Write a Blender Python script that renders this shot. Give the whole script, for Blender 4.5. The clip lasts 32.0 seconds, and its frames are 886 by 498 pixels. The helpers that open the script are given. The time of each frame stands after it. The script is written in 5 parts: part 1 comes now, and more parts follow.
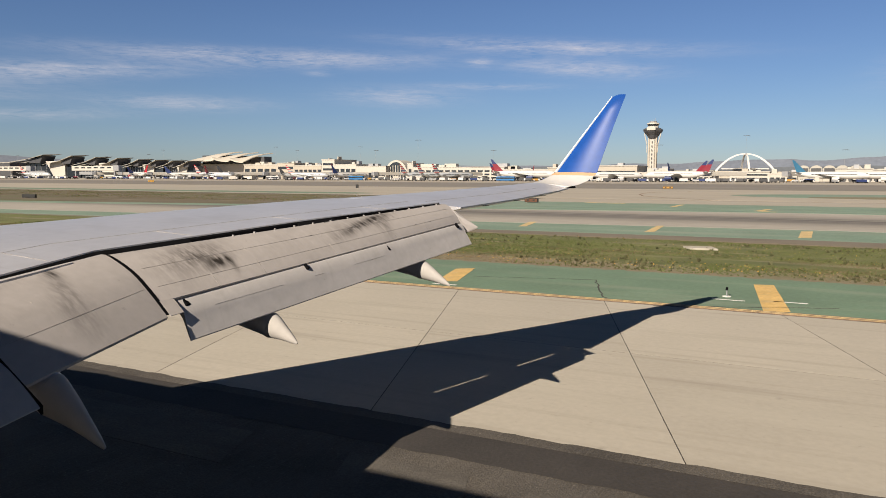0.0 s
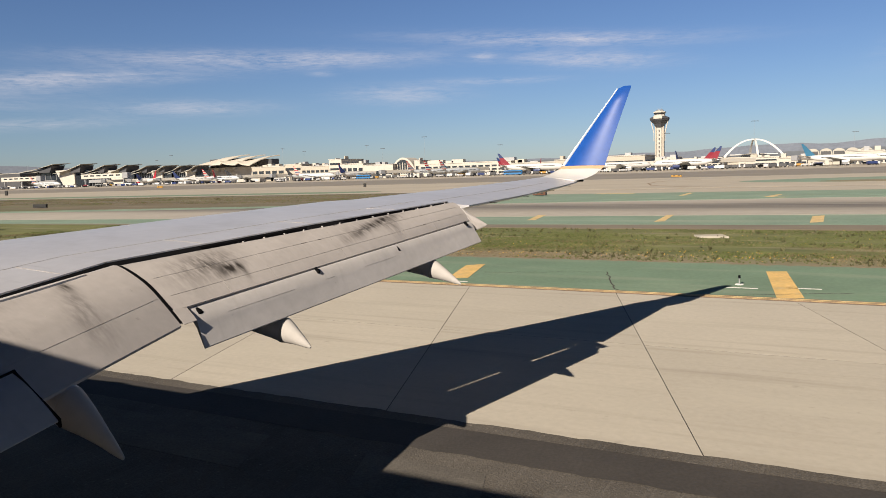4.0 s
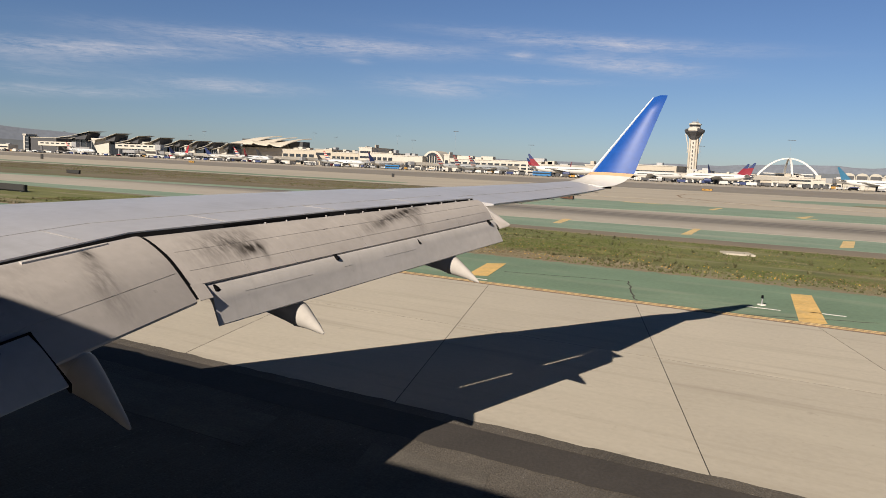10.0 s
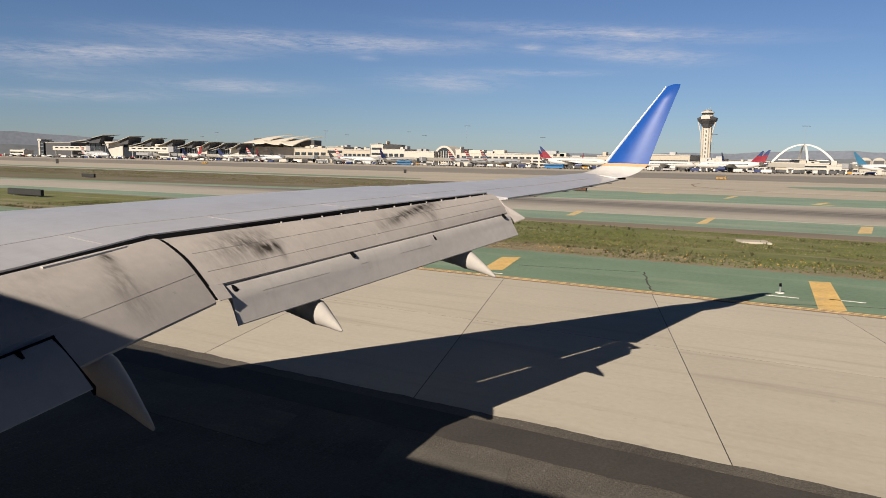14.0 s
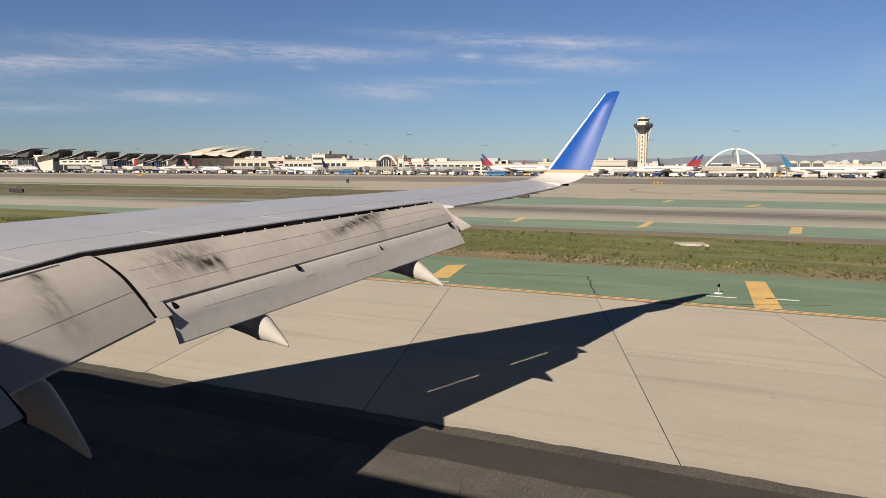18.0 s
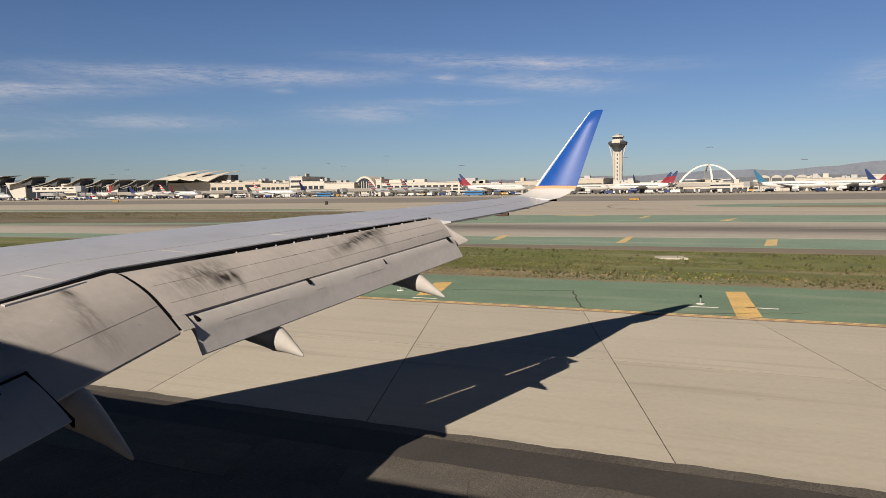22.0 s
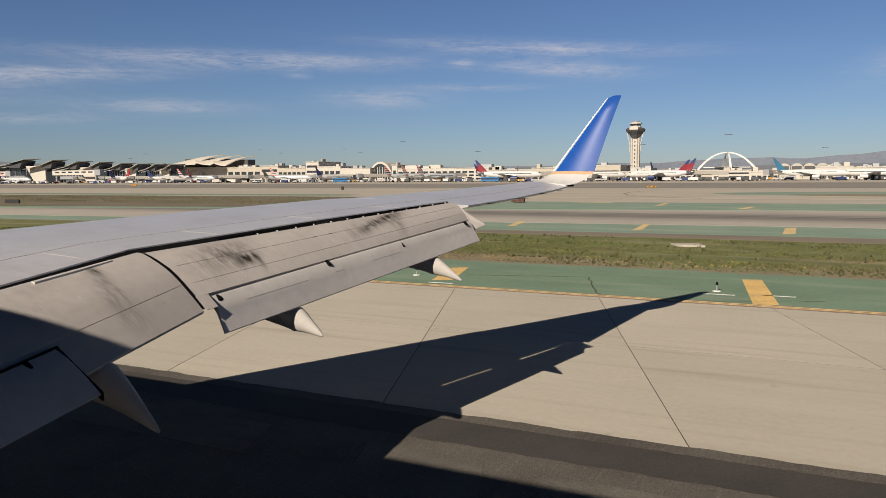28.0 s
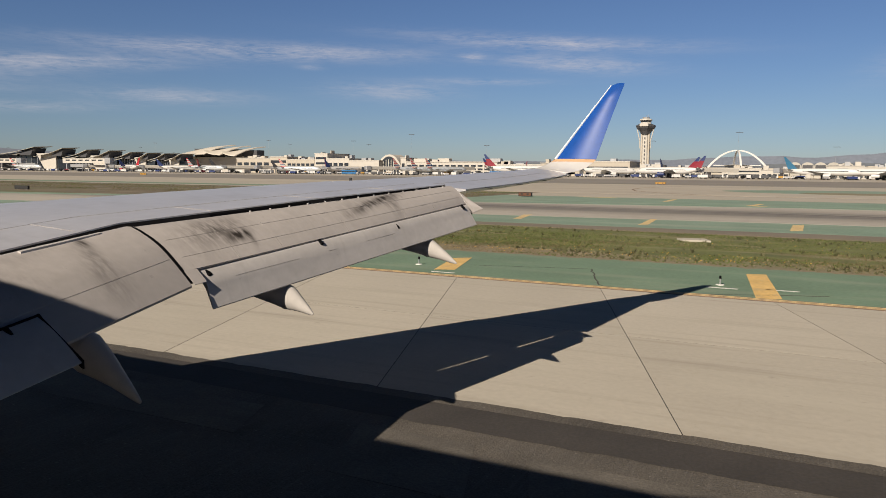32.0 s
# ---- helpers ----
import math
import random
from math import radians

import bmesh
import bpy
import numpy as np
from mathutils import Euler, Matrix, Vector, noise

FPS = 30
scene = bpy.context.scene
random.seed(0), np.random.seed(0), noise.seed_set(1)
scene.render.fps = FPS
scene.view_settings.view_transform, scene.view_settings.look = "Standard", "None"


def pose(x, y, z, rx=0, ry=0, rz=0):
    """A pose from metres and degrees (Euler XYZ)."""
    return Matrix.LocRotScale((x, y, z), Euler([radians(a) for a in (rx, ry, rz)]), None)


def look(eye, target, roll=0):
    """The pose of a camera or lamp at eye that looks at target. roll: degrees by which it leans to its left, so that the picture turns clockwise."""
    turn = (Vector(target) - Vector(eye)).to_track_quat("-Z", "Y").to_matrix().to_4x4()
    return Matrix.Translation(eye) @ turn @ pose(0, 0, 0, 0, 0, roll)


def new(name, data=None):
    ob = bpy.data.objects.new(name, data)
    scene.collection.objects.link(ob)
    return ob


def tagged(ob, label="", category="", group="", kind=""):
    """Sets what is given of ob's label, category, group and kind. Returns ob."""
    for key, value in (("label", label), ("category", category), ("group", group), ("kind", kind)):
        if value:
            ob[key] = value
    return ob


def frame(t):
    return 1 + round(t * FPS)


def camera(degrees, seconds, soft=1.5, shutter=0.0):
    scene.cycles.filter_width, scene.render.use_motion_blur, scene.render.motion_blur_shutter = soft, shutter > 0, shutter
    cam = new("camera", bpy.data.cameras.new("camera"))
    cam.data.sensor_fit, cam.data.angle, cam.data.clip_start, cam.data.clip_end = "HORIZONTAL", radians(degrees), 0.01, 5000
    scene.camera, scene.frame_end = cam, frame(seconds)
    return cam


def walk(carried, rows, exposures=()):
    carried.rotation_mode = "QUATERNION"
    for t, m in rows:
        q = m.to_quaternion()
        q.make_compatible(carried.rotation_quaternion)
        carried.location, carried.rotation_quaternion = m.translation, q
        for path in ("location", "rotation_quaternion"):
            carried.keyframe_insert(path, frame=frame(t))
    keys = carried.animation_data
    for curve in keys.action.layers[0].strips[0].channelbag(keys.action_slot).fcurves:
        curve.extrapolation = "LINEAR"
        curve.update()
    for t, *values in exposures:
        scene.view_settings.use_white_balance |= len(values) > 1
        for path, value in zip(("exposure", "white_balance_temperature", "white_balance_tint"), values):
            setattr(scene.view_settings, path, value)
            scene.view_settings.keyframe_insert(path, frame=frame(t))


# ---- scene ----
# camera, along the axes of the standing airliner: x aft, y out along the starboard wing, z up
PATH = [
    (0, 0.128, 1.632, 4.019, 27.02, -5.68, -0.11),
    (0.5, 0.131, 1.645, 4.020, 27.56, -5.50, -0.25),
    (1, 0.127, 1.643, 4.019, 27.37, -4.97, 0.42),
    (1.5, 0.121, 1.644, 4.018, 28.99, -6.85, -0.84),
    (2, 0.112, 1.649, 4.032, 28.63, -4.62, 1.50),
    (2.5, 0.115, 1.657, 4.045, 29.10, -6.63, 0.84),
    (3, 0.112, 1.650, 4.055, 28.84, -6.48, 0.97),
    (3.5, 0.119, 1.647, 4.059, 28.86, -5.89, 0.66),
    (4, 0.122, 1.640, 4.062, 27.58, -5.98, 1.84),
    (4.5, 0.136, 1.659, 4.075, 27.31, -6.28, 1.00),
    (6.5, 0.138, 1.665, 4.079, 27.04, -6.72, -0.01),
    (7, 0.131, 1.669, 4.077, 27.04, -7.15, -0.16),
    (7.5, 0.120, 1.674, 4.070, 27.71, -5.72, 0.22),
    (8, 0.103, 1.684, 4.056, 27.94, -5.64, 0.23),
    (8.5, 0.098, 1.692, 4.051, 28.87, -6.36, -0.13),
    (9, 0.095, 1.686, 4.056, 30.04, -6.08, -0.22),
    (9.5, 0.115, 1.683, 4.065, 30.04, -5.72, -0.45),
    (10, 0.130, 1.690, 4.071, 29.82, -6.38, -2.46),
    (10.5, 0.126, 1.685, 4.071, 29.62, -5.79, -0.88),
    (11, 0.120, 1.685, 4.062, 29.77, -6.42, -1.99),
    (11.5, 0.109, 1.694, 4.056, 30.89, -6.58, -0.67),
    (12, 0.101, 1.703, 4.058, 29.95, -5.75, -0.50),
    (12.5, 0.102, 1.683, 4.065, 29.97, -6.63, -1.36),
    (13, 0.108, 1.678, 4.115, 30.03, -6.01, -1.05),
    (13.5, 0.109, 1.682, 4.088, 30.77, -6.93, -1.02),
    (15.5, 0.065, 1.650, 4.064, 28.84, -6.03, -1.09),
    (16, 0.057, 1.656, 4.063, 26.45, -6.78, -1.41),
    (16.5, 0.049, 1.667, 4.075, 27.07, -7.41, -0.33),
    (17, 0.043, 1.680, 4.083, 26.54, -6.94, -0.73),
    (17.5, 0.030, 1.697, 4.087, 26.66, -5.83, 1.05),
    (18, 0.031, 1.742, 4.079, 26.30, -6.10, -0.19),
    (18.5, 0.037, 1.703, 4.070, 26.24, -6.58, -1.47),
    (19, 0.038, 1.672, 4.070, 24.53, -3.81, -1.25),
    (19.5, 0.053, 1.670, 4.071, 24.44, -4.54, -0.13),
    (20, 0.066, 1.664, 4.079, 24.26, -6.02, 1.85),
    (20.5, 0.078, 1.652, 4.097, 24.34, -8.48, 0.95),
    (21, 0.077, 1.598, 4.103, 26.50, -6.01, 1.20),
    (21.5, 0.027, 1.398, 4.069, 25.40, -5.80, 1.35),
    (22, -0.048, 1.155, 4.023, 24.56, -4.53, 0.82),
    (22.5, -0.055, 1.083, 4.021, 24.27, -6.36, -0.68),
    (23, -0.036, 1.080, 4.018, 24.00, -5.57, -0.14),
    (23.5, -0.044, 1.056, 4.020, 24.81, -6.59, -0.28),
    (24, -0.040, 1.058, 4.025, 25.35, -5.57, 1.30),
    (24.5, -0.044, 1.038, 4.017, 26.13, -5.96, 0.34),
    (25, -0.032, 1.064, 4.025, 26.03, -5.84, 0.86),
    (25.5, -0.038, 1.031, 4.015, 25.90, -5.86, 0.29),
    (27.5, -0.030, 1.043, 4.000, 25.78, -5.51, 0.19),
    (28, -0.028, 1.040, 3.993, 25.79, -5.59, 0.43),
    (28.5, -0.024, 1.039, 3.970, 26.10, -5.42, 1.19),
    (29, -0.010, 1.033, 3.949, 27.03, -5.77, 0.55),
    (29.5, 0.012, 1.034, 3.931, 27.36, -5.97, 0.47),
    (30, 0.036, 1.022, 3.915, 27.47, -6.43, 1.15),
    (30.5, 0.044, 1.031, 3.887, 26.62, -5.88, 0.43),
    (31, 0.062, 1.044, 3.858, 25.68, -6.23, -0.58),
    (32, 0.113, 1.179, 3.815, 26.47, -6.07, -0.46),
]
cam = camera(62.0, 32.0, soft=0.9)
walk(cam, [(t, pose(x, y, z, 90 + pitch, roll, yaw)) for t, x, y, z, yaw, pitch, roll in PATH],
     [(0, 0.59), (2, 0.65), (4.5, 0.68), (8, 0.58), (13, 0.56), (19, 0.58), (21, 0.43), (23, 0.47), (25, 0.43), (28, 0.40), (32, 0.36)])

# ---- light ----
SUN_EL, SUN_AZ = 31.2, 186.3
scene.view_settings.exposure = 0.58
world = bpy.data.worlds.new("sky")
scene.world = world
world.use_nodes = True


def build_sky():
    nt = world.node_tree
    nt.nodes.clear()
    N, L = nt.nodes.new, nt.links.new
    out, bg = N("ShaderNodeOutputWorld"), N("ShaderNodeBackground")
    sky = N("ShaderNodeTexSky")
    sky.sky_type, sky.sun_disc = "NISHITA", False
    sky.sun_elevation, sky.sun_rotation = radians(SUN_EL), radians(SUN_AZ)
    sky.air_density, sky.dust_density, sky.ozone_density, sky.altitude = 0.95, 0.2, 3.0, 30
    bg.inputs["Strength"].default_value = 0.0388
    tc, sep = N("ShaderNodeTexCoord"), N("ShaderNodeSeparateXYZ")
    L(tc.outputs["Generated"], sep.inputs[0])

    def m(op, a, b=None, c=None, clamp=False):
        n = N("ShaderNodeMath")
        n.operation, n.use_clamp = op, clamp
        for i, v in enumerate((a, b, c)):
            if v is None:
                continue
            if isinstance(v, (int, float)):
                n.inputs[i].default_value = v
            else:
                L(v, n.inputs[i])
        return n.outputs[0]
    az = m("MULTIPLY", m("ARCTAN2", sep.outputs[0], sep.outputs[1]), 57.2958)
    el = m("MULTIPLY", m("ARCSINE", sep.outputs[2]), 57.2958)
    comb = N("ShaderNodeCombineXYZ")
    L(m("MULTIPLY", az, 0.16), comb.inputs[0])
    L(m("MULTIPLY", el, 1.1), comb.inputs[1])
    n1, n2 = N("ShaderNodeTexNoise"), N("ShaderNodeTexNoise")
    for n, sc, det, dis in ((n1, 1.3, 9, 0.8), (n2, 4.5, 7, 1.2)):
        L(comb.outputs[0], n.inputs["Vector"])
        n.inputs["Scale"].default_value, n.inputs["Detail"].default_value = sc, det
        n.inputs["Distortion"].default_value, n.inputs["Roughness"].default_value = dis, 0.62
    # streaks of high cirrus: azimuth, elevation, half length, half height, tilt, weight
    total = None
    for a, e, ha, he, tilt, w in CLOUDS:
        da = m("SUBTRACT", az, a)
        de = m("SUBTRACT", m("SUBTRACT", el, e), m("MULTIPLY", da, tilt))
        q = m("ADD", m("POWER", m("DIVIDE", m("ABSOLUTE", da), ha), 2.0), m("POWER", m("DIVIDE", m("ABSOLUTE", de), he), 2.0))
        g = m("MULTIPLY", m("EXPONENT", m("MULTIPLY", q, -1.0)), w)
        total = g if total is None else m("ADD", total, g)
    wisp = m("SUBTRACT", m("ADD", m("MULTIPLY", n1.outputs[0], 1.2), m("MULTIPLY", n2.outputs[0], 0.9)), 0.72)
    cover = m("MULTIPLY", m("MINIMUM", total, 1.0), m("MAXIMUM", wisp, 0.0), clamp=True)
    mix = N("ShaderNodeMix")
    mix.data_type = "RGBA"
    L(m("MULTIPLY", cover, 1.35, clamp=True), mix.inputs[0])
    tint = N("ShaderNodeVectorMath")
    tint.operation = "MULTIPLY"
    tint.inputs[1].default_value = (0.88, 0.985, 1.25)
    L(sky.outputs[0], tint.inputs[0])
    # sky dimmed towards the zenith, to cut fill light in the shadows
    deep = N("ShaderNodeMapRange")
    deep.interpolation_type = "SMOOTHSTEP"
    deep.inputs[1].default_value, deep.inputs[2].default_value = 12.0, 34.0
    deep.inputs[3].default_value, deep.inputs[4].default_value = 1.0, 0.13
    L(el, deep.inputs[0])
    down = N("ShaderNodeVectorMath")
    down.operation = "SCALE"
    L(tint.outputs[0], down.inputs[0])
    L(deep.outputs[0], down.inputs["Scale"])
    L(down.outputs[0], mix.inputs[6])
    mix.inputs[7].default_value = (11.8, 11.3, 12.0, 1)
    L(mix.outputs[2], bg.inputs[0])
    L(bg.outputs[0], out.inputs[0])


CLOUDS = [
    (-37.5, 8.62, 8.925, 0.567, 0, 0.748),
    (-48.5, 8.55, 7.35, 0.54, 0, 0.334),
    (-44.6, 8.95, 1.05, 0.297, 0, 0.396),
    (-54.5, 7.1, 8.925, 0.513, 0.05, 0.634),
    (-58.5, 6.35, 5.775, 0.743, 0.03, 0.317),
    (-46.5, 5.2, 5.25, 0.486, 0, 0.581),
    (-57, 4.05, 6.825, 0.378, 0.04, 0.44),
    (-58.2, 5.23, 3.15, 0.405, 0, 0.22),
    (-30.5, 5.95, 4.2, 0.675, -0.01, 0.546),
    (-36.5, 7.55, 0.84, 0.162, 0, 0.44),
    (-18.6, 9.5, 9.45, 0.486, -0.052, 0.792),
    (-16.6, 7.95, 5.25, 0.567, -0.073, 0.774),
    (-24.2, 8.5, 0.84, 0.243, 0, 0.748),
    (-23, 6.72, 4.725, 0.243, -0.017, 0.44),
    (6.5, 7.4, 3.15, 1.013, 0.2, 0.44),
]
build_sky()
sun = new("sun", bpy.data.lights.new("sun", "SUN"))
sun.data.energy, sun.data.angle, sun.data.color = 5.0, radians(0.53), (1.0, 0.885, 0.73)
sun.matrix_world = look((0, 0, 0), (1.05, 9.5, -5.79))

# ---- materials ----


def mat(name, color, rough=0.6, metal=0.0, var=0.12, scale=2.0, bump=0.0, spec=0.5, fine=8.0, random_tint=0.0, coat=0.0, extra=None):
    ma = bpy.data.materials.new(name)
    ma.use_nodes = True
    nt = ma.node_tree
    N, L = nt.nodes.new, nt.links.new
    b = nt.nodes["Principled BSDF"]
    b.inputs["Roughness"].default_value, b.inputs["Metallic"].default_value = rough, metal
    b.inputs["Specular IOR Level"].default_value = spec
    b.inputs["Coat Weight"].default_value = coat
    tc = N("ShaderNodeTexCoord")
    big, small = N("ShaderNodeTexNoise"), N("ShaderNodeTexNoise")
    for n, s, d in ((big, scale, 5), (small, scale * fine, 5)):
        L(tc.outputs["Object"], n.inputs["Vector"])
        n.inputs["Scale"].default_value, n.inputs["Detail"].default_value = s, d
    add = N("ShaderNodeMath")
    add.operation = "ADD"
    L(big.outputs[0], add.inputs[0])
    L(small.outputs[0], add.inputs[1])
    val = N("ShaderNodeMapRange")
    val.inputs[1].default_value, val.inputs[2].default_value = 0.7, 1.3
    val.inputs[3].default_value, val.inputs[4].default_value = 1 - var, 1 + var
    L(add.outputs[0], val.inputs[0])
    fac = val.outputs[0]
    if random_tint:
        oi, mr, mu = N("ShaderNodeObjectInfo"), N("ShaderNodeMapRange"), N("ShaderNodeMath")
        mr.inputs[3].default_value, mr.inputs[4].default_value = 1 - random_tint, 1 + random_tint
        L(oi.outputs["Random"], mr.inputs[0])
        mu.operation = "MULTIPLY"
        L(fac, mu.inputs[0])
        L(mr.outputs[0], mu.inputs[1])
        fac = mu.outputs[0]
    sc = N("ShaderNodeVectorMath")
    sc.operation = "SCALE"
    sc.inputs[0].default_value = color
    L(fac, sc.inputs["Scale"])
    col = sc.outputs[0]
    if extra:
        col = extra(nt, tc, col)
    L(col, b.inputs["Base Color"])
    if bump:
        bu = N("ShaderNodeBump")
        bu.inputs["Strength"].default_value, bu.inputs["Distance"].default_value = bump, 0.02
        L(add.outputs[0], bu.inputs["Height"])
        L(bu.outputs[0], b.inputs["Normal"])
    return ma


def math_node(nt, op, a, b=None, clamp=False):
    n = nt.nodes.new("ShaderNodeMath")
    n.operation, n.use_clamp = op, clamp
    for i, v in enumerate((a, b)):
        if v is None:
            continue
        if isinstance(v, (int, float)):
            n.inputs[i].default_value = v
        else:
            nt.links.new(v, n.inputs[i])
    return n.outputs[0]


def mix_color(nt, fac, a, color):
    n = nt.nodes.new("ShaderNodeMix")
    n.data_type = "RGBA"
    nt.links.new(fac, n.inputs[0])
    nt.links.new(a, n.inputs[6])
    n.inputs[7].default_value = (*color, 1)
    return n.outputs[2]


def noise_node(nt, vec, scale, detail=5, stretch=None):
    if stretch:
        mp = nt.nodes.new("ShaderNodeMapping")
        mp.inputs["Scale"].default_value = stretch
        nt.links.new(vec, mp.inputs[0])
        vec = mp.outputs[0]
    n = nt.nodes.new("ShaderNodeTexNoise")
    n.inputs["Scale"].default_value, n.inputs["Detail"].default_value = scale, detail
    nt.links.new(vec, n.inputs["Vector"])
    return n.outputs[0]


def soot(spots, color=(0.035, 0.03, 0.027), strength=0.46):
    """Burnt streaks on flap skin, round the given places: x, y, half length, half width, weight."""
    def f(nt, tc, col):
        sep = nt.nodes.new("ShaderNodeSeparateXYZ")
        nt.links.new(tc.outputs["Object"], sep.inputs[0])
        streak = noise_node(nt, tc.outputs["Object"], 1.0, 8, (3.0, 12.0, 3.0))
        total = None
        for x, y, hx, hy, w in spots:
            q = math_node(nt, "ADD", math_node(nt, "POWER", math_node(nt, "ABSOLUTE", math_node(nt, "DIVIDE", math_node(nt, "SUBTRACT", sep.outputs[0], x), hx)), 2.0),
                          math_node(nt, "POWER", math_node(nt, "ABSOLUTE", math_node(nt, "DIVIDE", math_node(nt, "SUBTRACT", sep.outputs[1], y), hy)), 2.0))
            g = math_node(nt, "MULTIPLY", math_node(nt, "EXPONENT", math_node(nt, "MULTIPLY", q, -1.0)), w)
            total = g if total is None else math_node(nt, "ADD", total, g)
        fine = noise_node(nt, tc.outputs["Object"], 1.0, 4, (9.0, 34.0, 9.0))
        k = math_node(nt, "MULTIPLY", math_node(nt, "SUBTRACT", math_node(nt, "ADD", math_node(nt, "MULTIPLY", streak, 0.6), math_node(nt, "MULTIPLY", fine, 0.55)), 0.36), 3.2, clamp=True)
        fac = math_node(nt, "MULTIPLY", math_node(nt, "MULTIPLY", total, k), strength, clamp=True)
        return mix_color(nt, fac, col, color)
    return f


def patches(color, scale, lo, gain, stretch=None):
    def f(nt, tc, col):
        k = noise_node(nt, tc.outputs["Object"], scale, 6, stretch)
        return mix_color(nt, math_node(nt, "MULTIPLY", math_node(nt, "SUBTRACT", k, lo), gain, clamp=True), col, color)
    return f


def worn(nt, tc, col):
    """Dragged tyre streaks, pale wear and small dark spots on concrete."""
    a = noise_node(nt, tc.outputs["Object"], 1.0, 6, (0.10, 2.6, 1))
    col = mix_color(nt, math_node(nt, "MULTIPLY", math_node(nt, "SUBTRACT", a, 0.54), 2.4, clamp=True), col, (0.30, 0.265, 0.215))
    b = noise_node(nt, tc.outputs["Object"], 0.35, 5, (0.5, 1.3, 1))
    col = mix_color(nt, math_node(nt, "MULTIPLY", math_node(nt, "SUBTRACT", b, 0.54), 2.6, clamp=True), col, (0.47, 0.43, 0.36))
    c = noise_node(nt, tc.outputs["Object"], 2.6, 3)
    col = mix_color(nt, math_node(nt, "MULTIPLY", math_node(nt, "SUBTRACT", c, 0.68), 3.0, clamp=True), col, (0.15, 0.135, 0.115))
    e = noise_node(nt, tc.outputs["Object"], 0.6, 7, (0.25, 3.2, 1))
    col = mix_color(nt, math_node(nt, "MULTIPLY", math_node(nt, "SUBTRACT", e, 0.62), 3.0, clamp=True), col, (0.23, 0.20, 0.165))
    s = noise_node(nt, tc.outputs["Object"], 9.0, 2)
    col = mix_color(nt, math_node(nt, "MULTIPLY", math_node(nt, "SUBTRACT", s, 0.66), 2.0, clamp=True), col, (0.24, 0.21, 0.175))
    d = noise_node(nt, tc.outputs["Object"], 1.0, 3, (0.5, 30.0, 1))
    return mix_color(nt, math_node(nt, "MULTIPLY", math_node(nt, "SUBTRACT", d, 0.60), 1.2, clamp=True), col, (0.33, 0.29, 0.24))


def chain(*steps):
    def f(nt, tc, col):
        for step in steps:
            col = step(nt, tc, col)
        return col
    return f


def rubber(y0, half):
    """Black landing-tyre rubber laid along the middle of a runway."""
    def f(nt, tc, col):
        sep = nt.nodes.new("ShaderNodeSeparateXYZ")
        nt.links.new(tc.outputs["Object"], sep.inputs[0])
        q = math_node(nt, "POWER", math_node(nt, "ABSOLUTE", math_node(nt, "DIVIDE", math_node(nt, "SUBTRACT", sep.outputs[1], y0), half)), 2.0)
        g = math_node(nt, "EXPONENT", math_node(nt, "MULTIPLY", q, -1.0))
        k = noise_node(nt, tc.outputs["Object"], 0.5, 6, (0.03, 1.6, 1))
        k = math_node(nt, "ADD", math_node(nt, "MULTIPLY", math_node(nt, "SUBTRACT", k, 0.5), 2.0), 0.85, clamp=True)
        col = mix_color(nt, math_node(nt, "MULTIPLY", g, k, clamp=True), col, (0.10, 0.09, 0.082))
        t = noise_node(nt, tc.outputs["Object"], 1.0, 3, (0.004, 2.2, 1))
        return mix_color(nt, math_node(nt, "MULTIPLY", math_node(nt, "SUBTRACT", t, 0.56), 2.5, clamp=True), col, (0.20, 0.185, 0.17))
    return f


